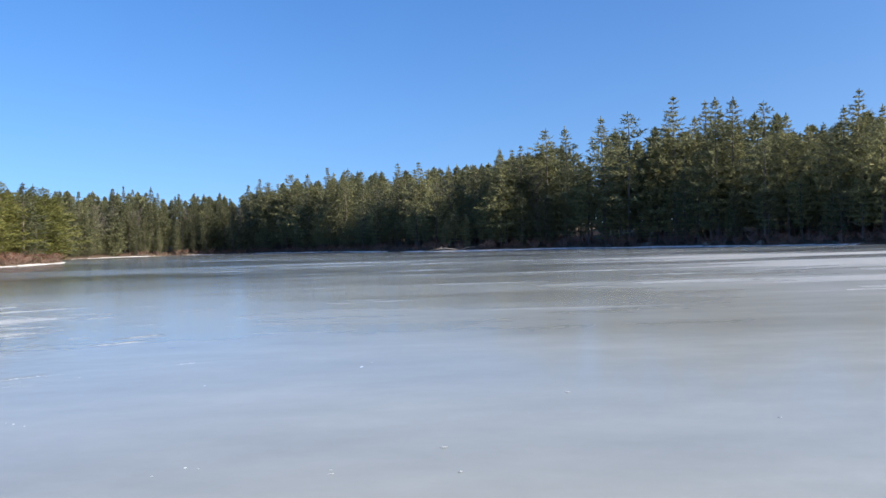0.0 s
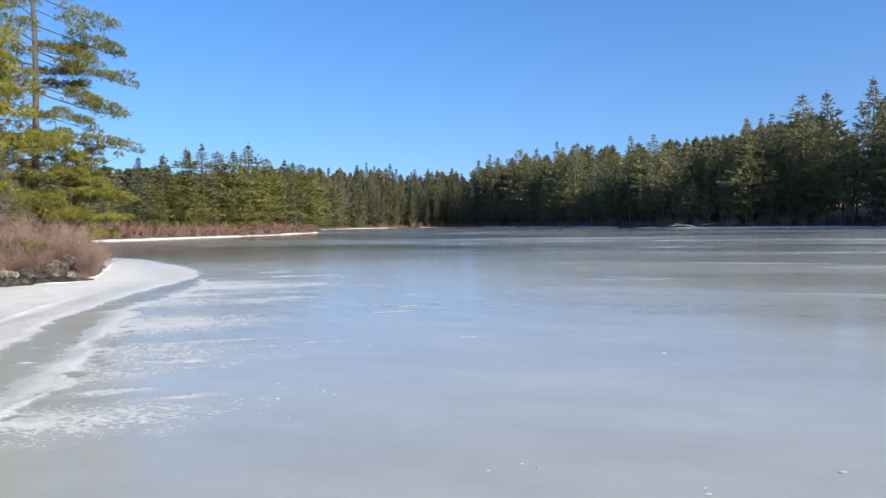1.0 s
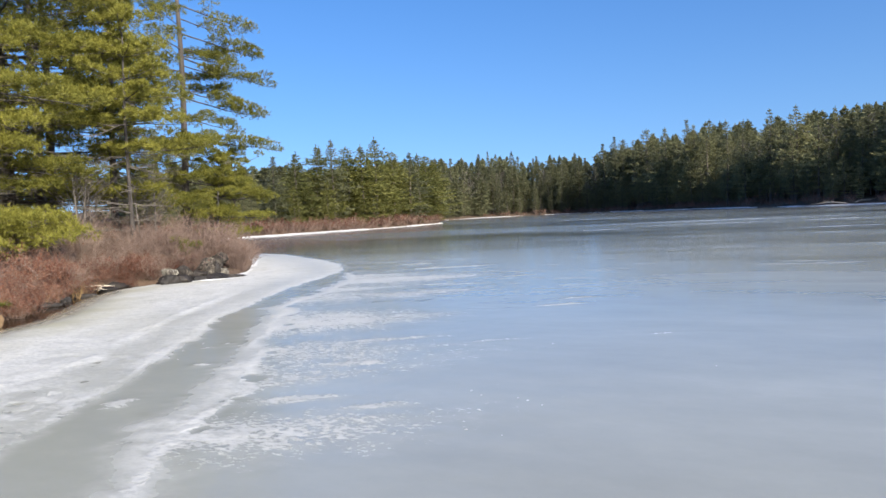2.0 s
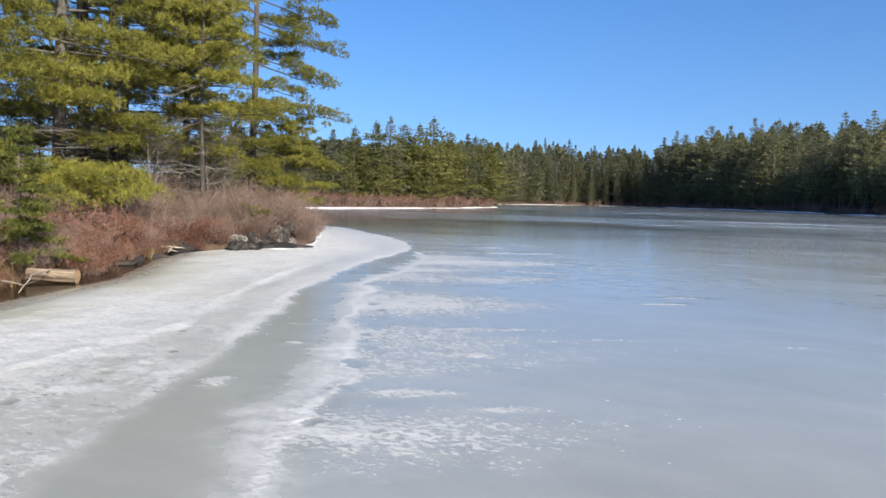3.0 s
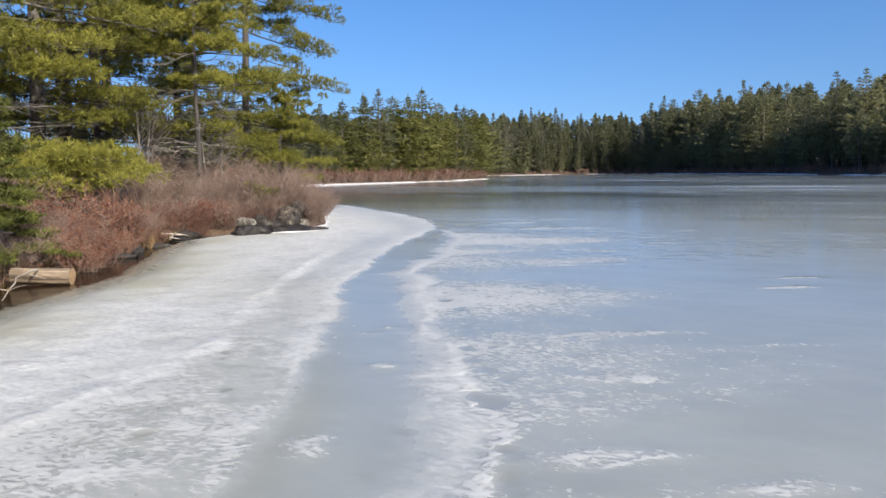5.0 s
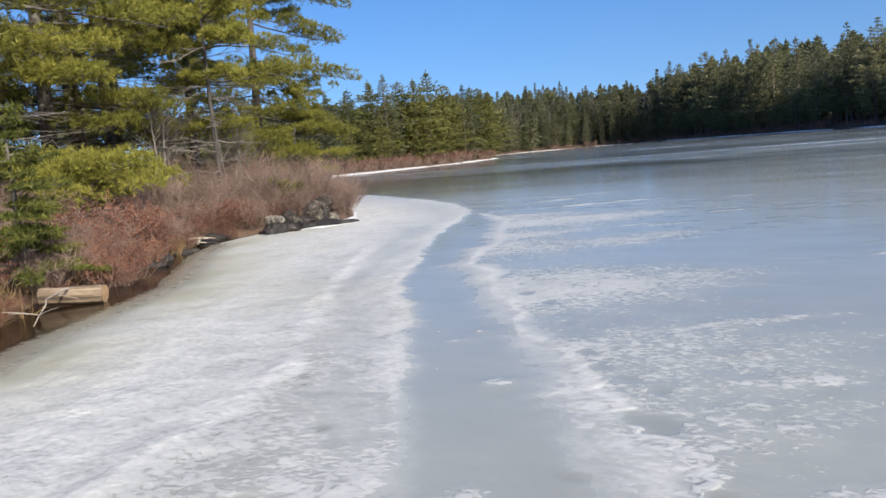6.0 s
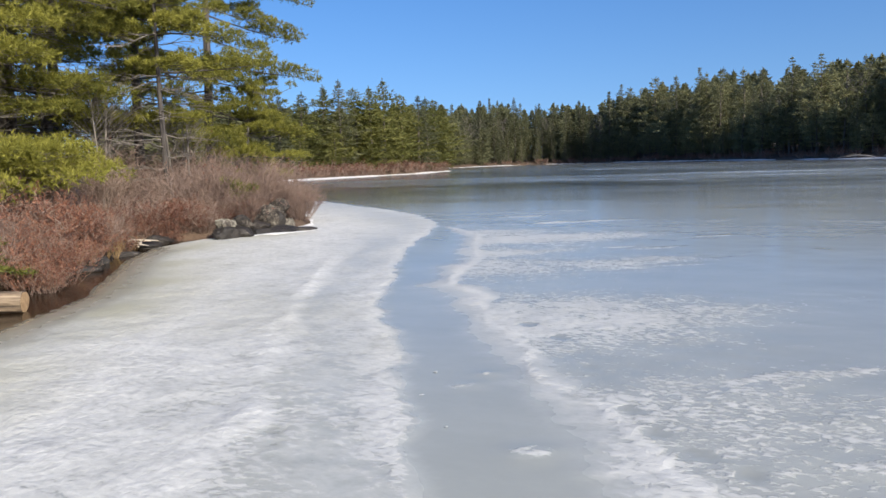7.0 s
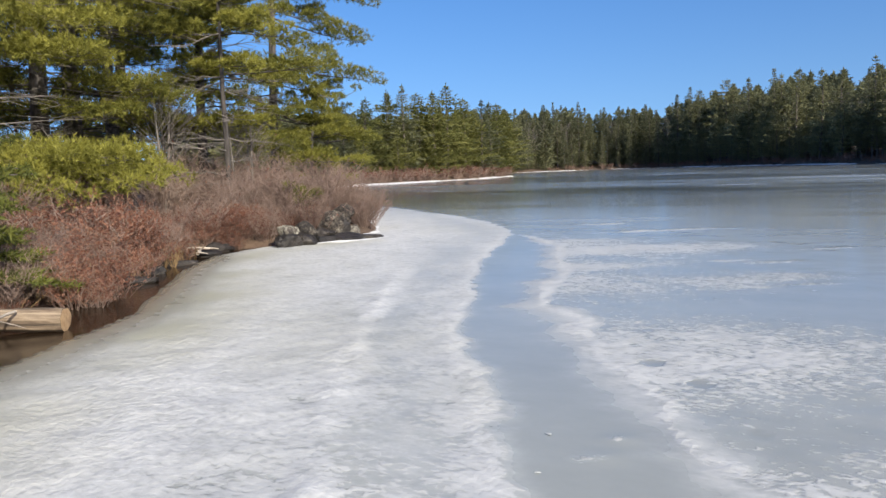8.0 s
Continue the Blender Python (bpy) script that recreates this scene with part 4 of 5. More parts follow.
for i, (x, y, h, seed, first, reach, tr, bare, dead) in enumerate(NEAR_PINES):
    foot = float(land_height(x, y)) - 0.1
    e = thing("white_pine", spot(x, y, foot), "tall white pine with flat yellow-green boughs on the bank", "tree", "white pines on the near bank")
    ends = [(bx - x, by - y, bz - foot) for bx, by, bz in BOUGHS.get(i, ())]
    clear = None
    if i == 0:   # the lone pine on the point: its lakeward boughs stand apart
        clear = (radians(20), radians(80), 12.6)
    elif i in (1, 2, 3, 5):
        clear = (radians(-30), radians(70), 8.2)
    w, t, snags = white_pine(h, seed, first, reach, tr, (0.3, 0.1), LAKEWARD, dead, bare, ends=ends, clear=clear, dens=1.45 if i == 0 else 1.15, gap=(1.0, 1.4) if i == 0 else (1.15, 1.6), drop=0.22 if i == 0 else 0.1, puff=1.1 if i == 0 else 1.12)
    # pine 4 takes the dark spruce colour to paint the shade at the left
    pine_parts(e, w, t, snags, SPRUCE_AND_SHADE_NEAR if i == 4 else PINE_NEAR)
e = thing("young_pine", spot(-20.2, 21.5, float(land_height(-20.2, 21.5)) - 0.05), "slender young pine with a pale trunk and dead lower branches", "tree")
w, t, snags = white_pine(8.5, 21, 0.45, 2.0, 0.07, (0.1, 0), None, 22, 0.3, gap=(0.7, 1.0), puff=0.7)
pine_parts(e, w, t, snags)
for x, y, h, seed in ((-26.9, 34.2, 5.6, 22), (-25.9, 31.8, 4.8, 23), (-17.2, 20.75, 0.95, 24), (-16.3, 11.3, 2.3, 25)):
    e = thing("young_pine", spot(x, y, float(land_height(x, y)) - 0.05), "low bushy young pine with yellow-green needles", "tree", "young pines on the point")
    w, t, snags = white_pine(h, seed, 0.18, 0.5 + 0.4 * h if h > 3 else 0.2 + 0.28 * h, 0.015 + 0.012 * h, (0.05 * h, 0.02 * h), None, 0, 0.3 if h > 3 else 0.08, gap=(0.75, 1.1) if h > 3 else (0.25, 0.36), dens=0.9 if h > 3 else 0.6, puff=0.85 if h > 3 else 0.5)
    pine_parts(e, w, t, snags)


def young_spruce(h, seed):
    rng = np.random.RandomState(seed)
    wood, tips = Soup(), Soup()
    tube(wood, [(0, 0, -0.2), (0.02, 0, h * 0.5), (0, 0.02, h)], [0.055, 0.035, 0.008], 7)
    cs, ds = [], []
    z = 0.45
    while z < h - 0.05:
        u = z / h
        for b in range(6):
            az = rng.uniform(0, 6.28)
            ln = (0.15 + 1.15 * (1 - u) ** 0.9) * rng.uniform(0.4, 1.15)
            pts = limb((0, 0, z), az, ln, -0.22 + 0.45 * u + rng.uniform(-0.2, 0.15), 0.06, 5)
            tube(wood, pts, np.linspace(0.014, 0.004, 5), 4)
            for s in np.arange(0.2, 1.0, 0.09 / max(ln, 0.3)):
                base = pts[0] + (pts[-1] - pts[0]) * s
                for sgn in (-1, 1):
                    l2 = ln * 0.3 * (1.1 - s) + 0.06
                    q = rng.uniform(0, 1, max(2, int(l2 / 0.05)))[:, None]
                    a2 = az + sgn * 0.75
                    cs.append(base + np.array([math.cos(a2), math.sin(a2), -0.08]) * l2 * q)
                    ds.append(np.tile(np.array([math.cos(a2) * 0.6, math.sin(a2) * 0.6, 0.1]), (len(q), 1)))
        z += rng.uniform(0.11, 0.22)
    blades(tips, np.concatenate(cs), np.concatenate(ds), 0.1, 0.2, 6, rng, 0.75)
    return wood, tips


e = thing("young_spruce", spot(-14.45, 11.8, float(land_height(-14.45, 11.8)) - 0.05), "small dark green spruce among red shrubs by the water", "tree")
w, t = young_spruce(2.75, 12)
part("trunk", w.mesh("trunk", BARK_NEAR, True), None, e)
part("crown", t, SPRUCE_AND_SHADE_NEAR, e)

# trees further back on the near bank
for x, y, h in ((-27.5, 13.2, 13.0), (-31.0, 16.5, 14.0), (-29.0, 10.5, 12.0), (-25.5, 10.0, 12.5)):
    plant(FIR_KINDS[1], x, y, h, FAR_H, "tall dark conifer standing back in the near woods", "trees in the near woods", rng.uniform(0, 360), 1.1)
for i, p in enumerate(along(SHORE_NEAR[2:15], 8.0, 15.0, 3.0)):
    kind = WHITE_FAR[i % 5] if i % 3 else SPRUCE_KINDS[i % 3]
    plant(kind, p[0], p[1], rng.uniform(8, 14), FAR_H, "tall conifer standing back in the near woods", "trees in the near woods", rng.uniform(0, 360), rng.uniform(0.8, 1.0))
near_wood, near_tips = Soup(), Soup()
for off, step, low, high in ((24.0, 7.0, 3, 7), (34.0, 4.0, 4, 6)):
    for p in along(SHORE_NEAR[2:15], step, off, 2.5):
        k = BACK_KINDS[rng.randint(5)]
        m = spot(p[0], p[1], float(land_height(*p)) - 0.1, rng.uniform(0, 360), rng.uniform(0.7, 0.95), rng.uniform(low, high) / FAR_H)
        merge(near_wood, k[0], m)
        merge(near_tips, k[1], m)
for _ in range(30):
    x, y = rng.uniform(-80, -45), rng.uniform(-4, 46)
    if inside_lake(np.array([x]), np.array([y]))[0] or (y - 4) < (-x - 1.6) * 0.3:
        continue
    k = BACK_KINDS[rng.randint(5)]
    m = spot(x, y, float(land_height(x, y)) - 0.1, rng.uniform(0, 360), rng.uniform(0.7, 0.95), rng.uniform(3, 6) / FAR_H)
    merge(near_wood, k[0], m)
    merge(near_tips, k[1], m)
e = thing("near_woods", Matrix.Identity(4), "conifer woods standing back behind the bank pines", "woods", kind="stuff")
part("trunk", near_wood, BARK_FAR, e)
part("crown", near_tips, PINE_FAR, e)


for p in along(SHORE_NEAR[3:15], 1.7, 6.5, 1.5) + along(SHORE_NEAR[3:15], 1.6, 10.0, 2.0):
    e = thing("bare_sapling", spot(p[0], p[1], float(land_height(*p)) - 0.05, rng.uniform(0, 360), rng.uniform(0.26, 0.4), rng.uniform(0.2, 0.34), rng.uniform(-8, 8)), "spindly leafless grey sapling under the pines", "sapling", "bare saplings under the pines")
    part("trunk", BARE_KINDS[rng.randint(2)], None, e)


ROCKS = [
    # x, y, z, half sizes, turn, wet
    (-16.08, 18.95, 0.02, 0.3, 0.24, 0.2, 50, True), (-16.22, 19.15, 0.28, 0.24, 0.2, 0.17, 60, False), 
    (-15.98, 19.4, 0.03, 0.34, 0.24, 0.2, 50, True), (-16.1, 19.62, 0.28, 0.25, 0.2, 0.16, 15, False), (-16.2, 19.4, 0.12, 0.26, 0.2, 0.2, 100, True),
    (-15.85, 19.85, 0.0, 0.36, 0.24, 0.15, 70, True), (-15.72, 20.25, 0.0, 0.5, 0.28, 0.15, 66, True), (-16.05, 20.1, 0.1, 0.3, 0.26, 0.2, 30, True),
    (-15.45, 20.75, 0.0, 0.5, 0.22, 0.09, 64, True), (-15.3, 21.05, -0.01, 0.34, 0.15, 0.06, 50, True),
    (-16.15, 20.55, 0.3, 0.32, 0.28, 0.28, 35, False), (-15.85, 20.95, 0.12, 0.2, 0.17, 0.17, 80, False), (-16.0, 20.75, 0.2, 0.2, 0.2, 0.2, 160, True),
    (-16.55, 21.2, 0.4, 0.36, 0.26, 0.22, 10, False), (-16.35, 21.0, 0.3, 0.28, 0.22, 0.2, 70, False), (-16.7, 21.75, 0.52, 0.3, 0.24, 0.2, 120, False),
    (-17.0, 17.5, -0.02, 0.4, 0.18, 0.1, 75, True), (-17.25, 18.1, 0.03, 0.34, 0.22, 0.13, 60, True), (-16.3, 16.35, -0.03, 0.36, 0.13, 0.08, 55, True),
    (-15.15, 14.5, -0.02, 0.34, 0.13, 0.08, 45, True), (-15.75, 15.35, -0.02, 0.22, 0.12, 0.08, 30, True),
]


# ---- the near bank: shrubs ----
def shrub(seed, h, spread, stems, leaf_n, leaf=0.045, twig=0.006, forks=5):
    """Fine upright stems, forked, and small leaves that have stayed on."""
    rng = np.random.RandomState(seed)
    wood, tips = Soup(), Soup()
    cs, ds = [], []
    for _ in range(stems):
        az, r0 = rng.uniform(0, 6.28), rng.uniform(0, 0.3) * spread
        out = rng.uniform(0.1, 1.0) * spread
        hh = h * rng.uniform(0.55, 1.05) * (1 - 0.3 * out / spread)
        a = np.array([math.cos(az) * r0, math.sin(az) * r0, -0.05])
        b = np.array([math.cos(az) * (r0 + out * 0.45), math.sin(az) * (r0 + out * 0.45), hh * 0.55]) + rng.normal(0, 0.05, 3)
        c = np.array([math.cos(az) * (r0 + out * 0.8), math.sin(az) * (r0 + out * 0.8), hh * 0.95]) + rng.normal(0, 0.07, 3)
        tube(wood, [a, b, c], [twig * 1.5, twig, twig * 0.4], 3)
        for _k in range(forks):
            q = rng.uniform(0.25, 0.98)
            p = a + (b - a) * q * 2 if q < 0.5 else b + (c - b) * (q - 0.5) * 2
            tip = p + np.array([rng.normal(0, 0.17), rng.normal(0, 0.17), rng.uniform(0.05, 0.34)]) * (h / 1.2)
            spike(wood, p, tip, twig * 1.05)
            m = rng.poisson(leaf_n / forks)
            if m:
                cs.append(p + (tip - p) * rng.uniform(0.1, 1.05, (m, 1)) + rng.normal(0, 0.03, (m, 3)))
                ds.append(np.tile((tip - p) / np.linalg.norm(tip - p), (m, 1)))
    if cs:
        blades(tips, np.concatenate(cs), np.concatenate(ds), leaf, 0.55, 2, rng, 0.8)
    return wood, (tips if cs else None)


RED_SHRUBS = [[s and s.mesh(k, m) for s, k, m in zip(shrub(60 + i, 1.1, 0.85, 38, 38, 0.044, 0.005, 7), ("brushwood", "foliage"), (DEAD_TWIG, RED_LEAF))] for i in range(5)]
GREY_SHRUBS = [[s and s.mesh(k, m) for s, k, m in zip(shrub(70 + i, 1.35, 1.05, 60, 0.6, 0.04, 0.0042, 11), ("brushwood", "foliage"), (DEAD_TWIG, RED_LEAF))] for i in range(4)]


def put_shrub(meshes, x, y, s, label, group, name="shrub", free=False):
    if min(math.hypot(x + 14.18 - 1.33 * q, y - 11.1 - 0.85 * q) for q in (0.2, 0.45, 0.7, 1.0)) < 0.5 or x > -13.6 and 10.9 < y < 11.8:
        return
    if not free and min(math.hypot(x - r[0], y - r[1]) - r[3] for r in ROCKS) < 0.08 + 0.1 * s:
        return
    e = thing(name, spot(x, y, max(float(land_height(x, y)), -0.06) - 0.03, rng.uniform(0, 360), s * rng.uniform(0.9, 1.15), s), label, "shrub", group)
    part("brushwood", meshes[0], None, e)
    if meshes[1]:
        part("foliage", meshes[1], None, e)


for off, step, s in ((-0.1, 0.45, 0.5), (0.55, 0.75, 0.7), (1.6, 1.2, 0.7)):
    for p in along(SHORE_NEAR[2:10], step, off, 0.2):
        if p[1] > 15 and rng.rand() < 0.35 * off + 0.15:
            continue
        clumped = float(wobble(np.array(p[0]), np.array(p[1]), 2.4))
        if clumped < -0.35:
            continue
        put_shrub(RED_SHRUBS[rng.randint(5)], p[0], p[1], s * rng.uniform(0.5, 1.2) * (0.9 + 0.5 * clumped), "red-brown leafy shrub along the bank", "red shrubs along the bank")
for x, y, k in ((-16.35, 15.2, 0.75), (-16.6, 15.5, 0.9), (-16.9, 15.4, 0.95), (-16.75, 15.9, 0.8), (-17.2, 15.8, 0.9), (-16.5, 15.75, 0.6)):
    put_shrub(RED_SHRUBS[rng.randint(5)], x, y, k, "taller bright red-brown shrub behind flat wet rocks", "red shrubs along the bank")
for p in along(SHORE_NEAR[6:11], 0.5, 0.25, 0.1) + along(SHORE_NEAR[6:11], 0.5, 0.6, 0.2) + along(SHORE_NEAR[7:12], 0.6, 1.0, 0.25):
    if rng.rand() < 0.55:
        put_shrub(RED_SHRUBS[rng.randint(5)], p[0], p[1], rng.uniform(0.35, 0.75), "red-brown leafy shrub along the bank", "red shrubs along the bank")
    else:
        put_shrub(GREY_SHRUBS[rng.randint(4)], p[0], p[1], rng.uniform(0.35, 0.75), "low leafless twiggy shrub at the waterline", "bare shrubs on the bank")
for x, y in ((-17.55, 18.2), (-17.6, 18.7), (-17.5, 19.2), (-17.35, 19.6), (-17.25, 20.1), (-17.1, 20.6), (-17.25, 21.3), (-17.2, 18.45), (-17.1, 19.3), (-16.75, 20.55), (-17.4, 17.9)):
    put_shrub(RED_SHRUBS[rng.randint(5)], x, y, rng.uniform(0.45, 0.7), "low red-brown leafy shrub behind the rocks", "red shrubs along the bank", free=True)
# the clump that leans out over the water beside the log
for x, y, k in ((-14.05, 12.75, 0.6), (-13.9, 12.95, 0.5), (-14.4, 13.2, 0.7), (-14.2, 13.4, 0.55), (-14.8, 12.9, 0.7), (-13.75, 10.5, 0.7), (-14.6, 11.0, 0.9), (-13.3, 9.9, 0.75), (-13.7, 10.0, 0.9), (-13.0, 9.2, 0.8), (-14.1, 10.3, 1.0), (-13.5, 9.4, 0.95)):
    put_shrub(RED_SHRUBS[rng.randint(5)], x, y, k, "dense red-brown shrub leaning over dark water beside the log", "red shrubs along the bank")
for p in along(SHORE_NEAR[2:10], 0.9, 0.3, 0.3):
    put_shrub(GREY_SHRUBS[rng.randint(4)], p[0], p[1], rng.uniform(0.45, 0.8), "leafless grey-pink twiggy shrub on the bank", "bare shrubs on the bank")
for off, step, s in ((2.6, 1.0, 1.0), (3.8, 1.15, 1.1), (5.2, 1.3, 1.25), (7.5, 1.6, 1.5), (10.0, 2.0, 1.7)):
    for p in along(SHORE_NEAR[2:14], step, off, 0.5):
        put_shrub(GREY_SHRUBS[rng.randint(4)], p[0], p[1], s * rng.uniform(0.55, 1.15), "leafless grey-pink twiggy shrub on the bank", "bare shrubs on the bank")
for off, step, s in ((0.5, 0.6, 0.75), (1.4, 0.8, 1.1)):
    for p in along(SHORE_NEAR[10:14], step, off, 0.3):
        put_shrub(GREY_SHRUBS[rng.randint(4)], p[0], p[1], s * rng.uniform(0.85, 1.2), "leafless pinkish twiggy shrub on the point", "bare shrubs on the bank")


def brush_along(name, label, lines, size):
    """Shore brush too far off to count: one object."""
    kinds = [shrub(80 + i, 1.5, 1.3, 22, 5, 0.15, 0.022, 5) for i in range(3)]
    wood, tips = Soup(), Soup()
    for line, step, off in lines:
        for p in along(line, step, off, 0.5):
            s = rng.uniform(*size)
            k = kinds[rng.randint(3)]
            m = spot(p[0], p[1], float(land_height(*p)) - 0.05, rng.uniform(0, 360), s)
            merge(wood, k[0], m)
            merge(tips, k[1], m)
    e = thing(name, Matrix.Identity(4), label, "shrubs", kind="stuff")
    part("brushwood", wood, DEAD_TWIG, e)
    part("foliage", tips, RED_LEAF, e)


brush_along("headland_brush", "reddish brown brush fringing the wooded headland", [(HEADLAND_LINE, 1.7, 0.8), (HEADLAND_LINE, 2.0, 2.2)], (0.95, 1.5))
brush_along("far_brush", "brown leafless brush along the far shore", [(POINT_LINE[1:], 2.6, 1.0), (MIDDLE_LINE, 3.4, 1.0), (RIGHT_LINE, 2.6, 1.0), (RIGHT_LINE, 3.0, 2.6)], (0.7, 1.3))

grass = Soup()
gp = np.array([p + np.array([0, 0]) for k in range(9) for p in along(SHORE_NEAR[1:9], 0.16, 0.09 * k - 0.3, 0.1)])
gp = gp[(gp[:, 1] < 11.4) | (rng.rand(len(gp)) < 0.12)]
gp = gp[np.min([np.hypot(gp[:, 0] + 14.18 - 1.33 * q, gp[:, 1] - 11.1 - 0.85 * q) for q in (0.3, 0.6, 0.9)], axis=0) > 0.42]
gz = np.maximum(land_height(gp[:, 0], gp[:, 1]), -0.06)
blades(grass, np.column_stack([gp, gz - 0.03]), np.tile([0.3, -0.15, 1.0], (len(gp), 1)), 0.42, 0.03, 9, rng, 0.4)
tagged(new("dry_grass", grass.mesh("dry_grass", DRY_GRASS)), "tan dry grass at the water's edge", "grass", kind="stuff")


# ---- rocks, log, driftwood ----
def boulder(seed, sx, sy, sz, rough=0.1, cuts=13):
    """A stone split along flat faces, its edges worn and its faces pitted."""
    b = bmesh.new()
    bmesh.ops.create_icosphere(b, subdivisions=4 if sx > 0.1 else 2, radius=1.0)
    r = random.Random(seed)
    o = Vector((r.uniform(-50, 50), r.uniform(-50, 50), r.uniform(-50, 50)))
    faces = [(Vector((r.gauss(0, 1), r.gauss(0, 1), r.gauss(0, 0.8))).normalized(), r.uniform(0.55, 0.95)) for _ in range(cuts)]
    for v in b.verts:
        d = v.co.normalized()
        k = sum((h / d.dot(f)) ** -26 for f, h in faces if d.dot(f) > 0.15) + 1.15 ** -26
        k = k ** (-1 / 26)
        k *= 1 + rough * noise.noise(d * 2.4 + o) + rough * 0.8 * noise.noise(d * 6 + o) + rough * 0.4 * noise.noise(d * 13 - o)
        v.co = Vector((d.x * sx * k, d.y * sy * k, d.z * sz * k))
    return b


for i, (x, y, z, sx, sy, sz, turn, wet) in enumerate(ROCKS):
    b = boulder(90 + i, sx, sy, sz)
    me = bpy.data.meshes.new("rock")
    b.to_mesh(me)
    b.free()
    me.materials.append(WET_ROCK if wet else ROCK)
    o = new("rock", me)
    o.matrix_world = spot(x, y, z, turn, 1.1)
    tagged(o, "dark wet low rock at the ice's edge" if wet else "grey lichened boulder on the point", "rock", "rocks on the point")


def sawn_log():
    a, b = Vector((-13.62, 11.46, 0.11)), Vector((-12.93, 11.9, 0.07))
    ln = (b - a).length
    e = thing("log", Matrix.Translation((a + b) / 2) @ (b - a).to_track_quat("X", "Z").to_matrix().to_4x4(), "weathered sawn log with a pale cut end lying at the bank", "log")
    s = Soup()
    xs = np.linspace(-ln / 2, ln / 2, 13)
    ang = np.arange(20) * 2 * np.pi / 20
    knob = np.random.RandomState(4)
    lumps = 0.122 + 0.008 * np.sin(xs * 7)[:, None] + 0.006 * np.sin(ang * 3 + 1)[None] + 0.004 * np.sin(ang * 7)[None] + knob.normal(0, 0.0025, (13, 20))
    ring = np.stack([np.repeat(xs[:, None], 20, 1), lumps * np.cos(ang) + 0.01 * np.sin(xs * 4)[:, None], lumps * np.sin(ang)], -1)
    a0, b0 = np.arange(12)[:, None] * 20, np.arange(20)[None]
    b1 = (b0 + 1) % 20
    s.add(ring.reshape(-1, 3), np.stack([a0 + b0, a0 + b1, a0 + 20 + b1, a0 + 20 + b0], -1).reshape(-1, 4))
    for k, sg in ((-1, 1), (0, -1)):
        end = Soup()
        rim = ring[k] * np.array([1, 0.99, 0.99]) + np.array([0.003 * sg, 0, 0])
        end.add(np.concatenate([rim, [[rim[0, 0] + 0.008 * sg, 0, 0]]]), [(q, (q + 1) % 20, 20) for q in range(20)])
        part("cut_end", end, LOG_END, e, "pale orange sawn end grain")
    part("bark", s.mesh("bark", LOG_SIDE, True), None, e)
    return e


sawn_log()


def dead_branch(seed, x, y, z, az, ln, label, thick=0.025, rise=0.25):
    r = np.random.RandomState(seed)
    s = Soup()
    pts = limb((0, 0, 0), az, ln, rise, -0.2, 7) + np.cumsum(r.normal(0, 0.02 * ln, (7, 3)), axis=0) * np.array([1, 1, 0.5])
    tube(s, pts, np.linspace(thick, thick * 0.4, 7), 6)
    for _ in range(5):
        k = r.randint(1, 6)
        sub = limb(pts[k], az + r.choice((-1, 1)) * r.uniform(0.5, 1.2), ln * r.uniform(0.2, 0.5), r.uniform(-0.2, 0.5), -0.1, 4) 
        tube(s, sub, np.linspace(thick * 0.5, thick * 0.2, 4), 5)
    o = new("dead_branch", s.mesh("dead_branch", DEAD_WOOD, True))
    o.location = (x, y, z)
    return tagged(o, label, "branch", "dead branches at the shore")


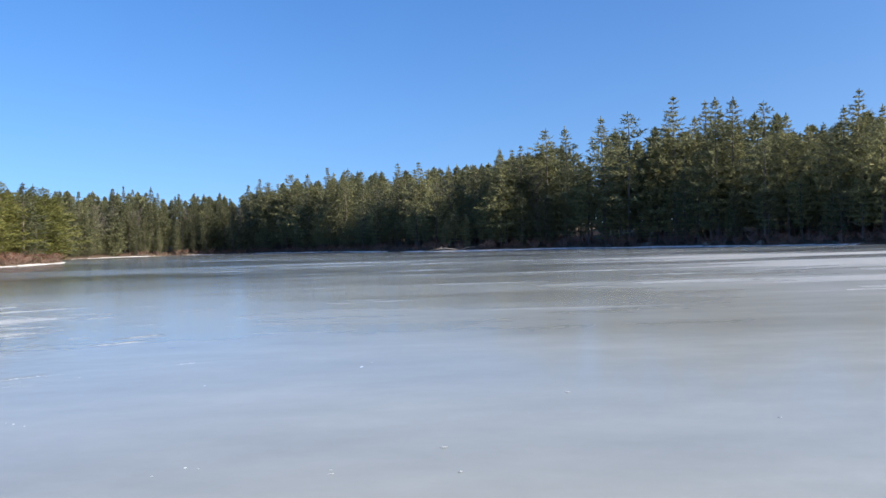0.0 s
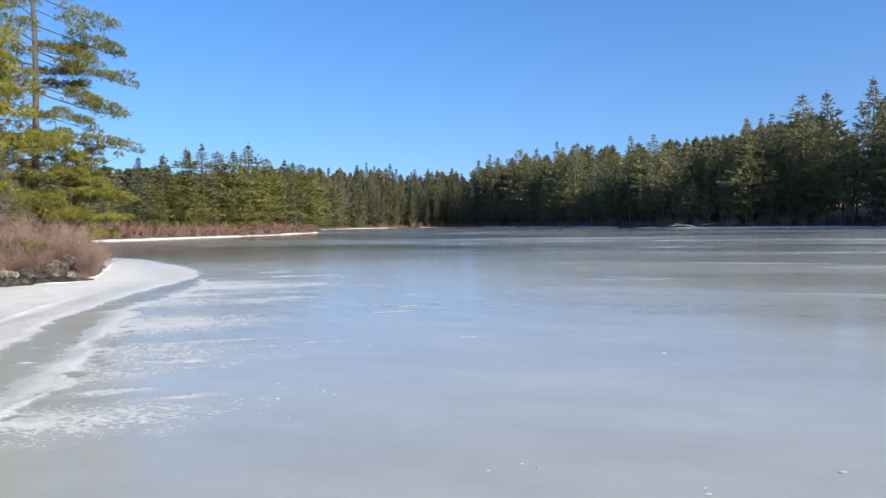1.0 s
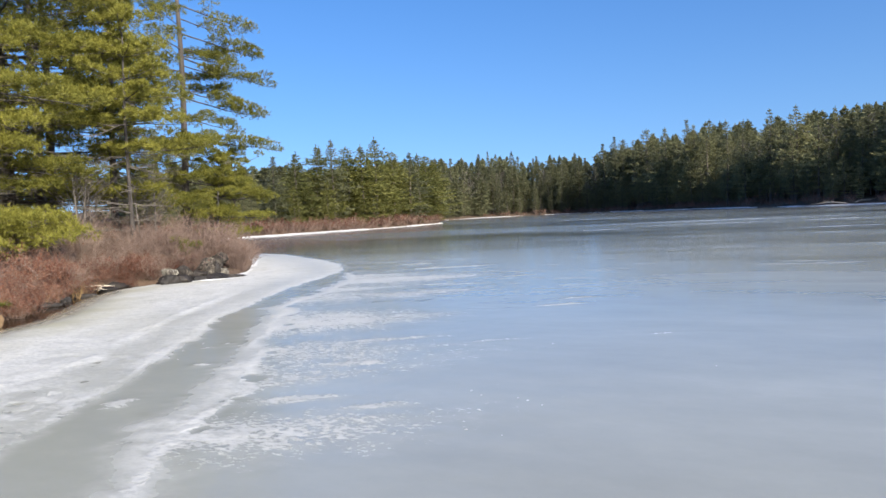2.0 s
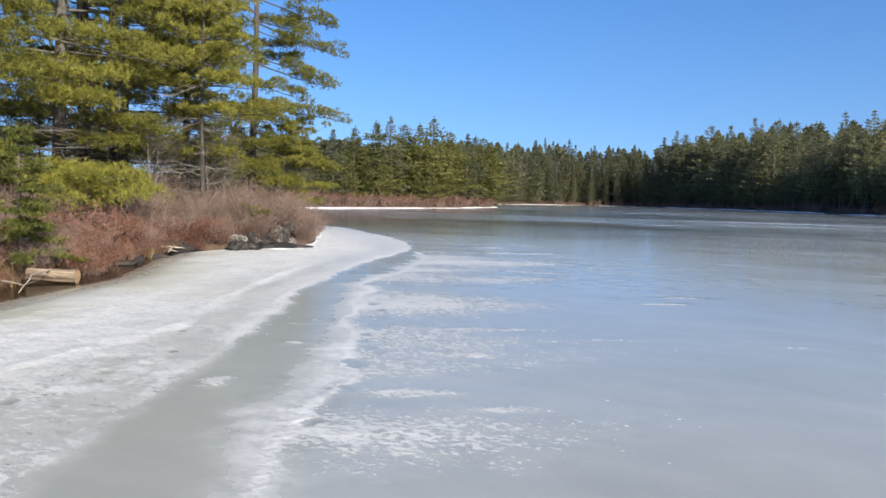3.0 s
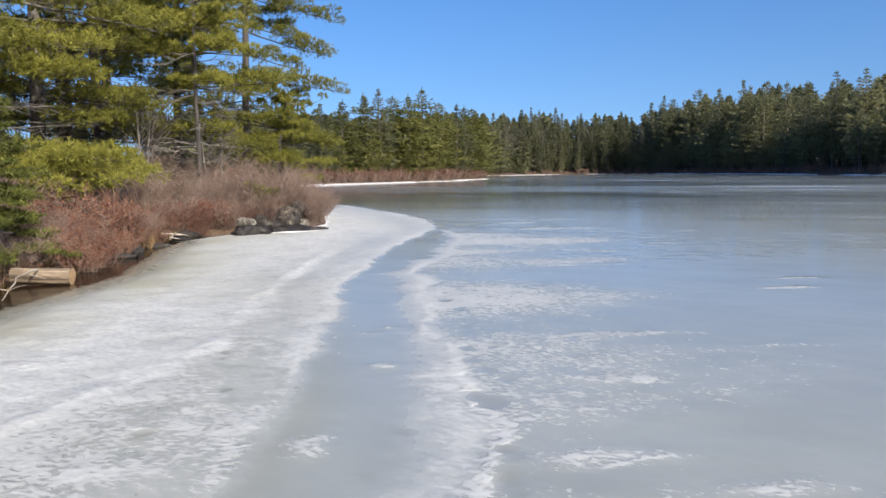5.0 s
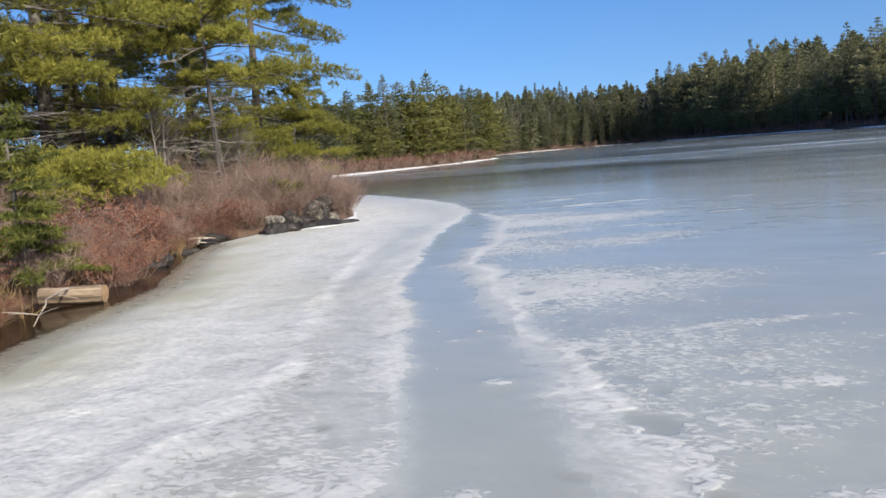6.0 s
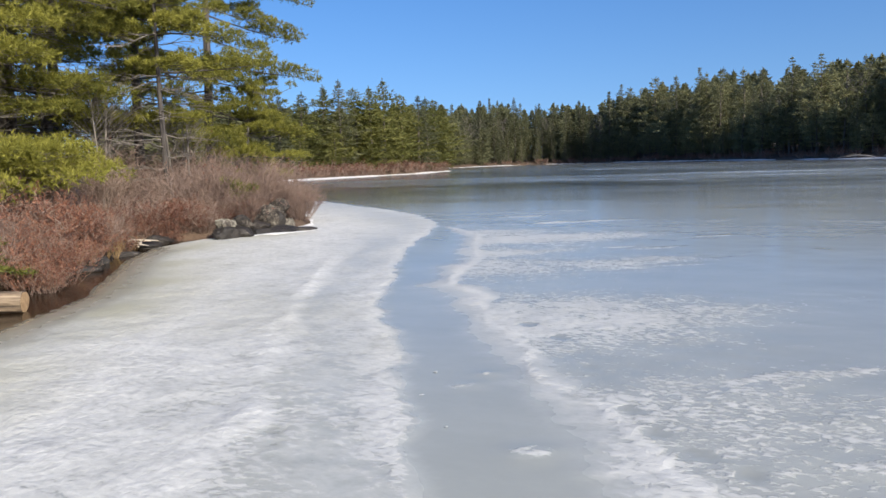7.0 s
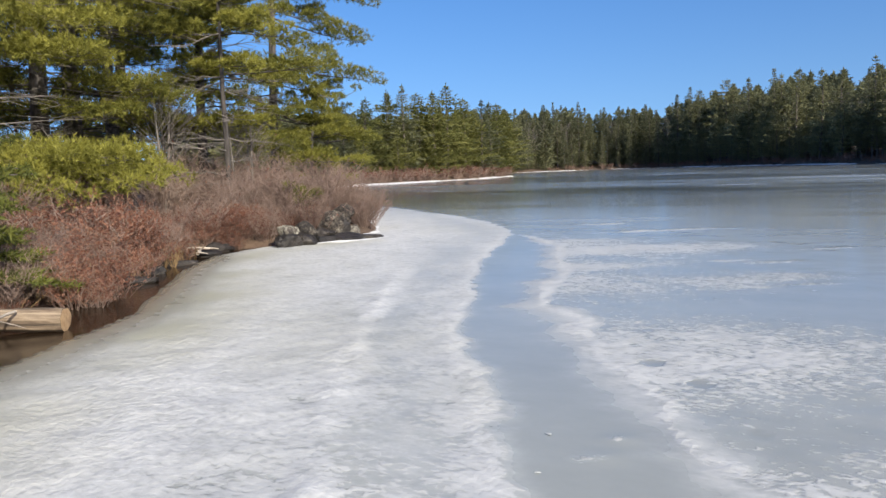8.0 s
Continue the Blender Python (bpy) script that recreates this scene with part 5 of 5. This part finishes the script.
dead_branch(1, -17.35, 16.9, 0.12, 0.7, 0.8, "bleached curved dead branch at the bank", 0.035)
dead_branch(2, -16.75, 17.15, 0.06, 2.2, 0.7, "bleached dead branch lying at the bank", 0.03)
dead_branch(3, -13.25, 11.55, 0.2, -0.85, 1.3, "thin pale branch dipping to the water", 0.016, 0.05)
dead_branch(4, 8.0, 131.5, 0.3, 2.6, 4.0, "large bleached fallen branch on the snowy far shore", 0.12)
dead_branch(5, 9.0, 131.0, 0.3, 0.6, 3.0, "bleached fallen branch on the snowy far shore", 0.09)


# stones and old snow at the foot of the far woods
STONES = []
for k in range(3):
    b = boulder(180 + k, 0.7, 0.5, 0.36)
    STONES.append(bpy.data.meshes.new("rock"))
    b.to_mesh(STONES[-1])
    b.free()
    STONES[-1].materials.append(ROCK)
for line, step, off in ((SHORE_FAR[14:20], 4.5, 0.2), (SHORE_FAR[12:15], 12.0, 0.3), (SHORE_FAR[9:12], 7.0, 0.2)):
    for p in along(line, step, off, 0.5):
        o = new("rock", STONES[rng.randint(3)])
        o.matrix_world = spot(p[0], p[1], 0.1, rng.uniform(0, 360), rng.uniform(0.5, 1.4))
        tagged(o, "grey stone at the foot of the far woods", "rock", "stones on the far shore")


# ---- chips of ice on the lake ----
CHIPS = [(1.94, 7.86), (3.31, 9.77), (0.97, 11.82), (2.04, 7.23), (1.12, 7.29), (4.90, 8.40), (-2.24, 9.25), (-0.17, 7.39), (0.01, 7.57), (1.11, 7.38), (0.12, 7.53), (-2.14, 9.20), (-0.81, 10.84), (1.08, 12.15), (-2.73, 9.40), (-1.98, 9.09), (-2.31, 8.31), (-2.01, 8.25), (-2.58, 9.27), (-2.42, 8.83), (-2.76, 8.68), (-2.68, 11.72), (-6.19, 9.82), (-6.79, 10.00), (-7.31, 10.97), (-7.18, 10.47)]
chip_meshes = []
for i in range(3):
    me = bpy.data.meshes.new("ice_chip")
    b = boulder(140 + i, 0.045, 0.024, 0.003, 0.3)
    b.to_mesh(me)
    b.free()
    me.materials.append(CRUST)
    chip_meshes.append(me)
for i, (x, y) in enumerate(CHIPS):
    o = new("ice_chip", chip_meshes[i % 3])
    o.matrix_world = spot(x, y, 0.006, rng.uniform(0, 180), (1.3 if i == 22 else rng.uniform(0.5, 1.1)) * (0.5 if i > 5 else 0.85), 1.0)
    tagged(o, "small white chip of ice on the smooth lake", "ice chip", "ice chips on the lake")
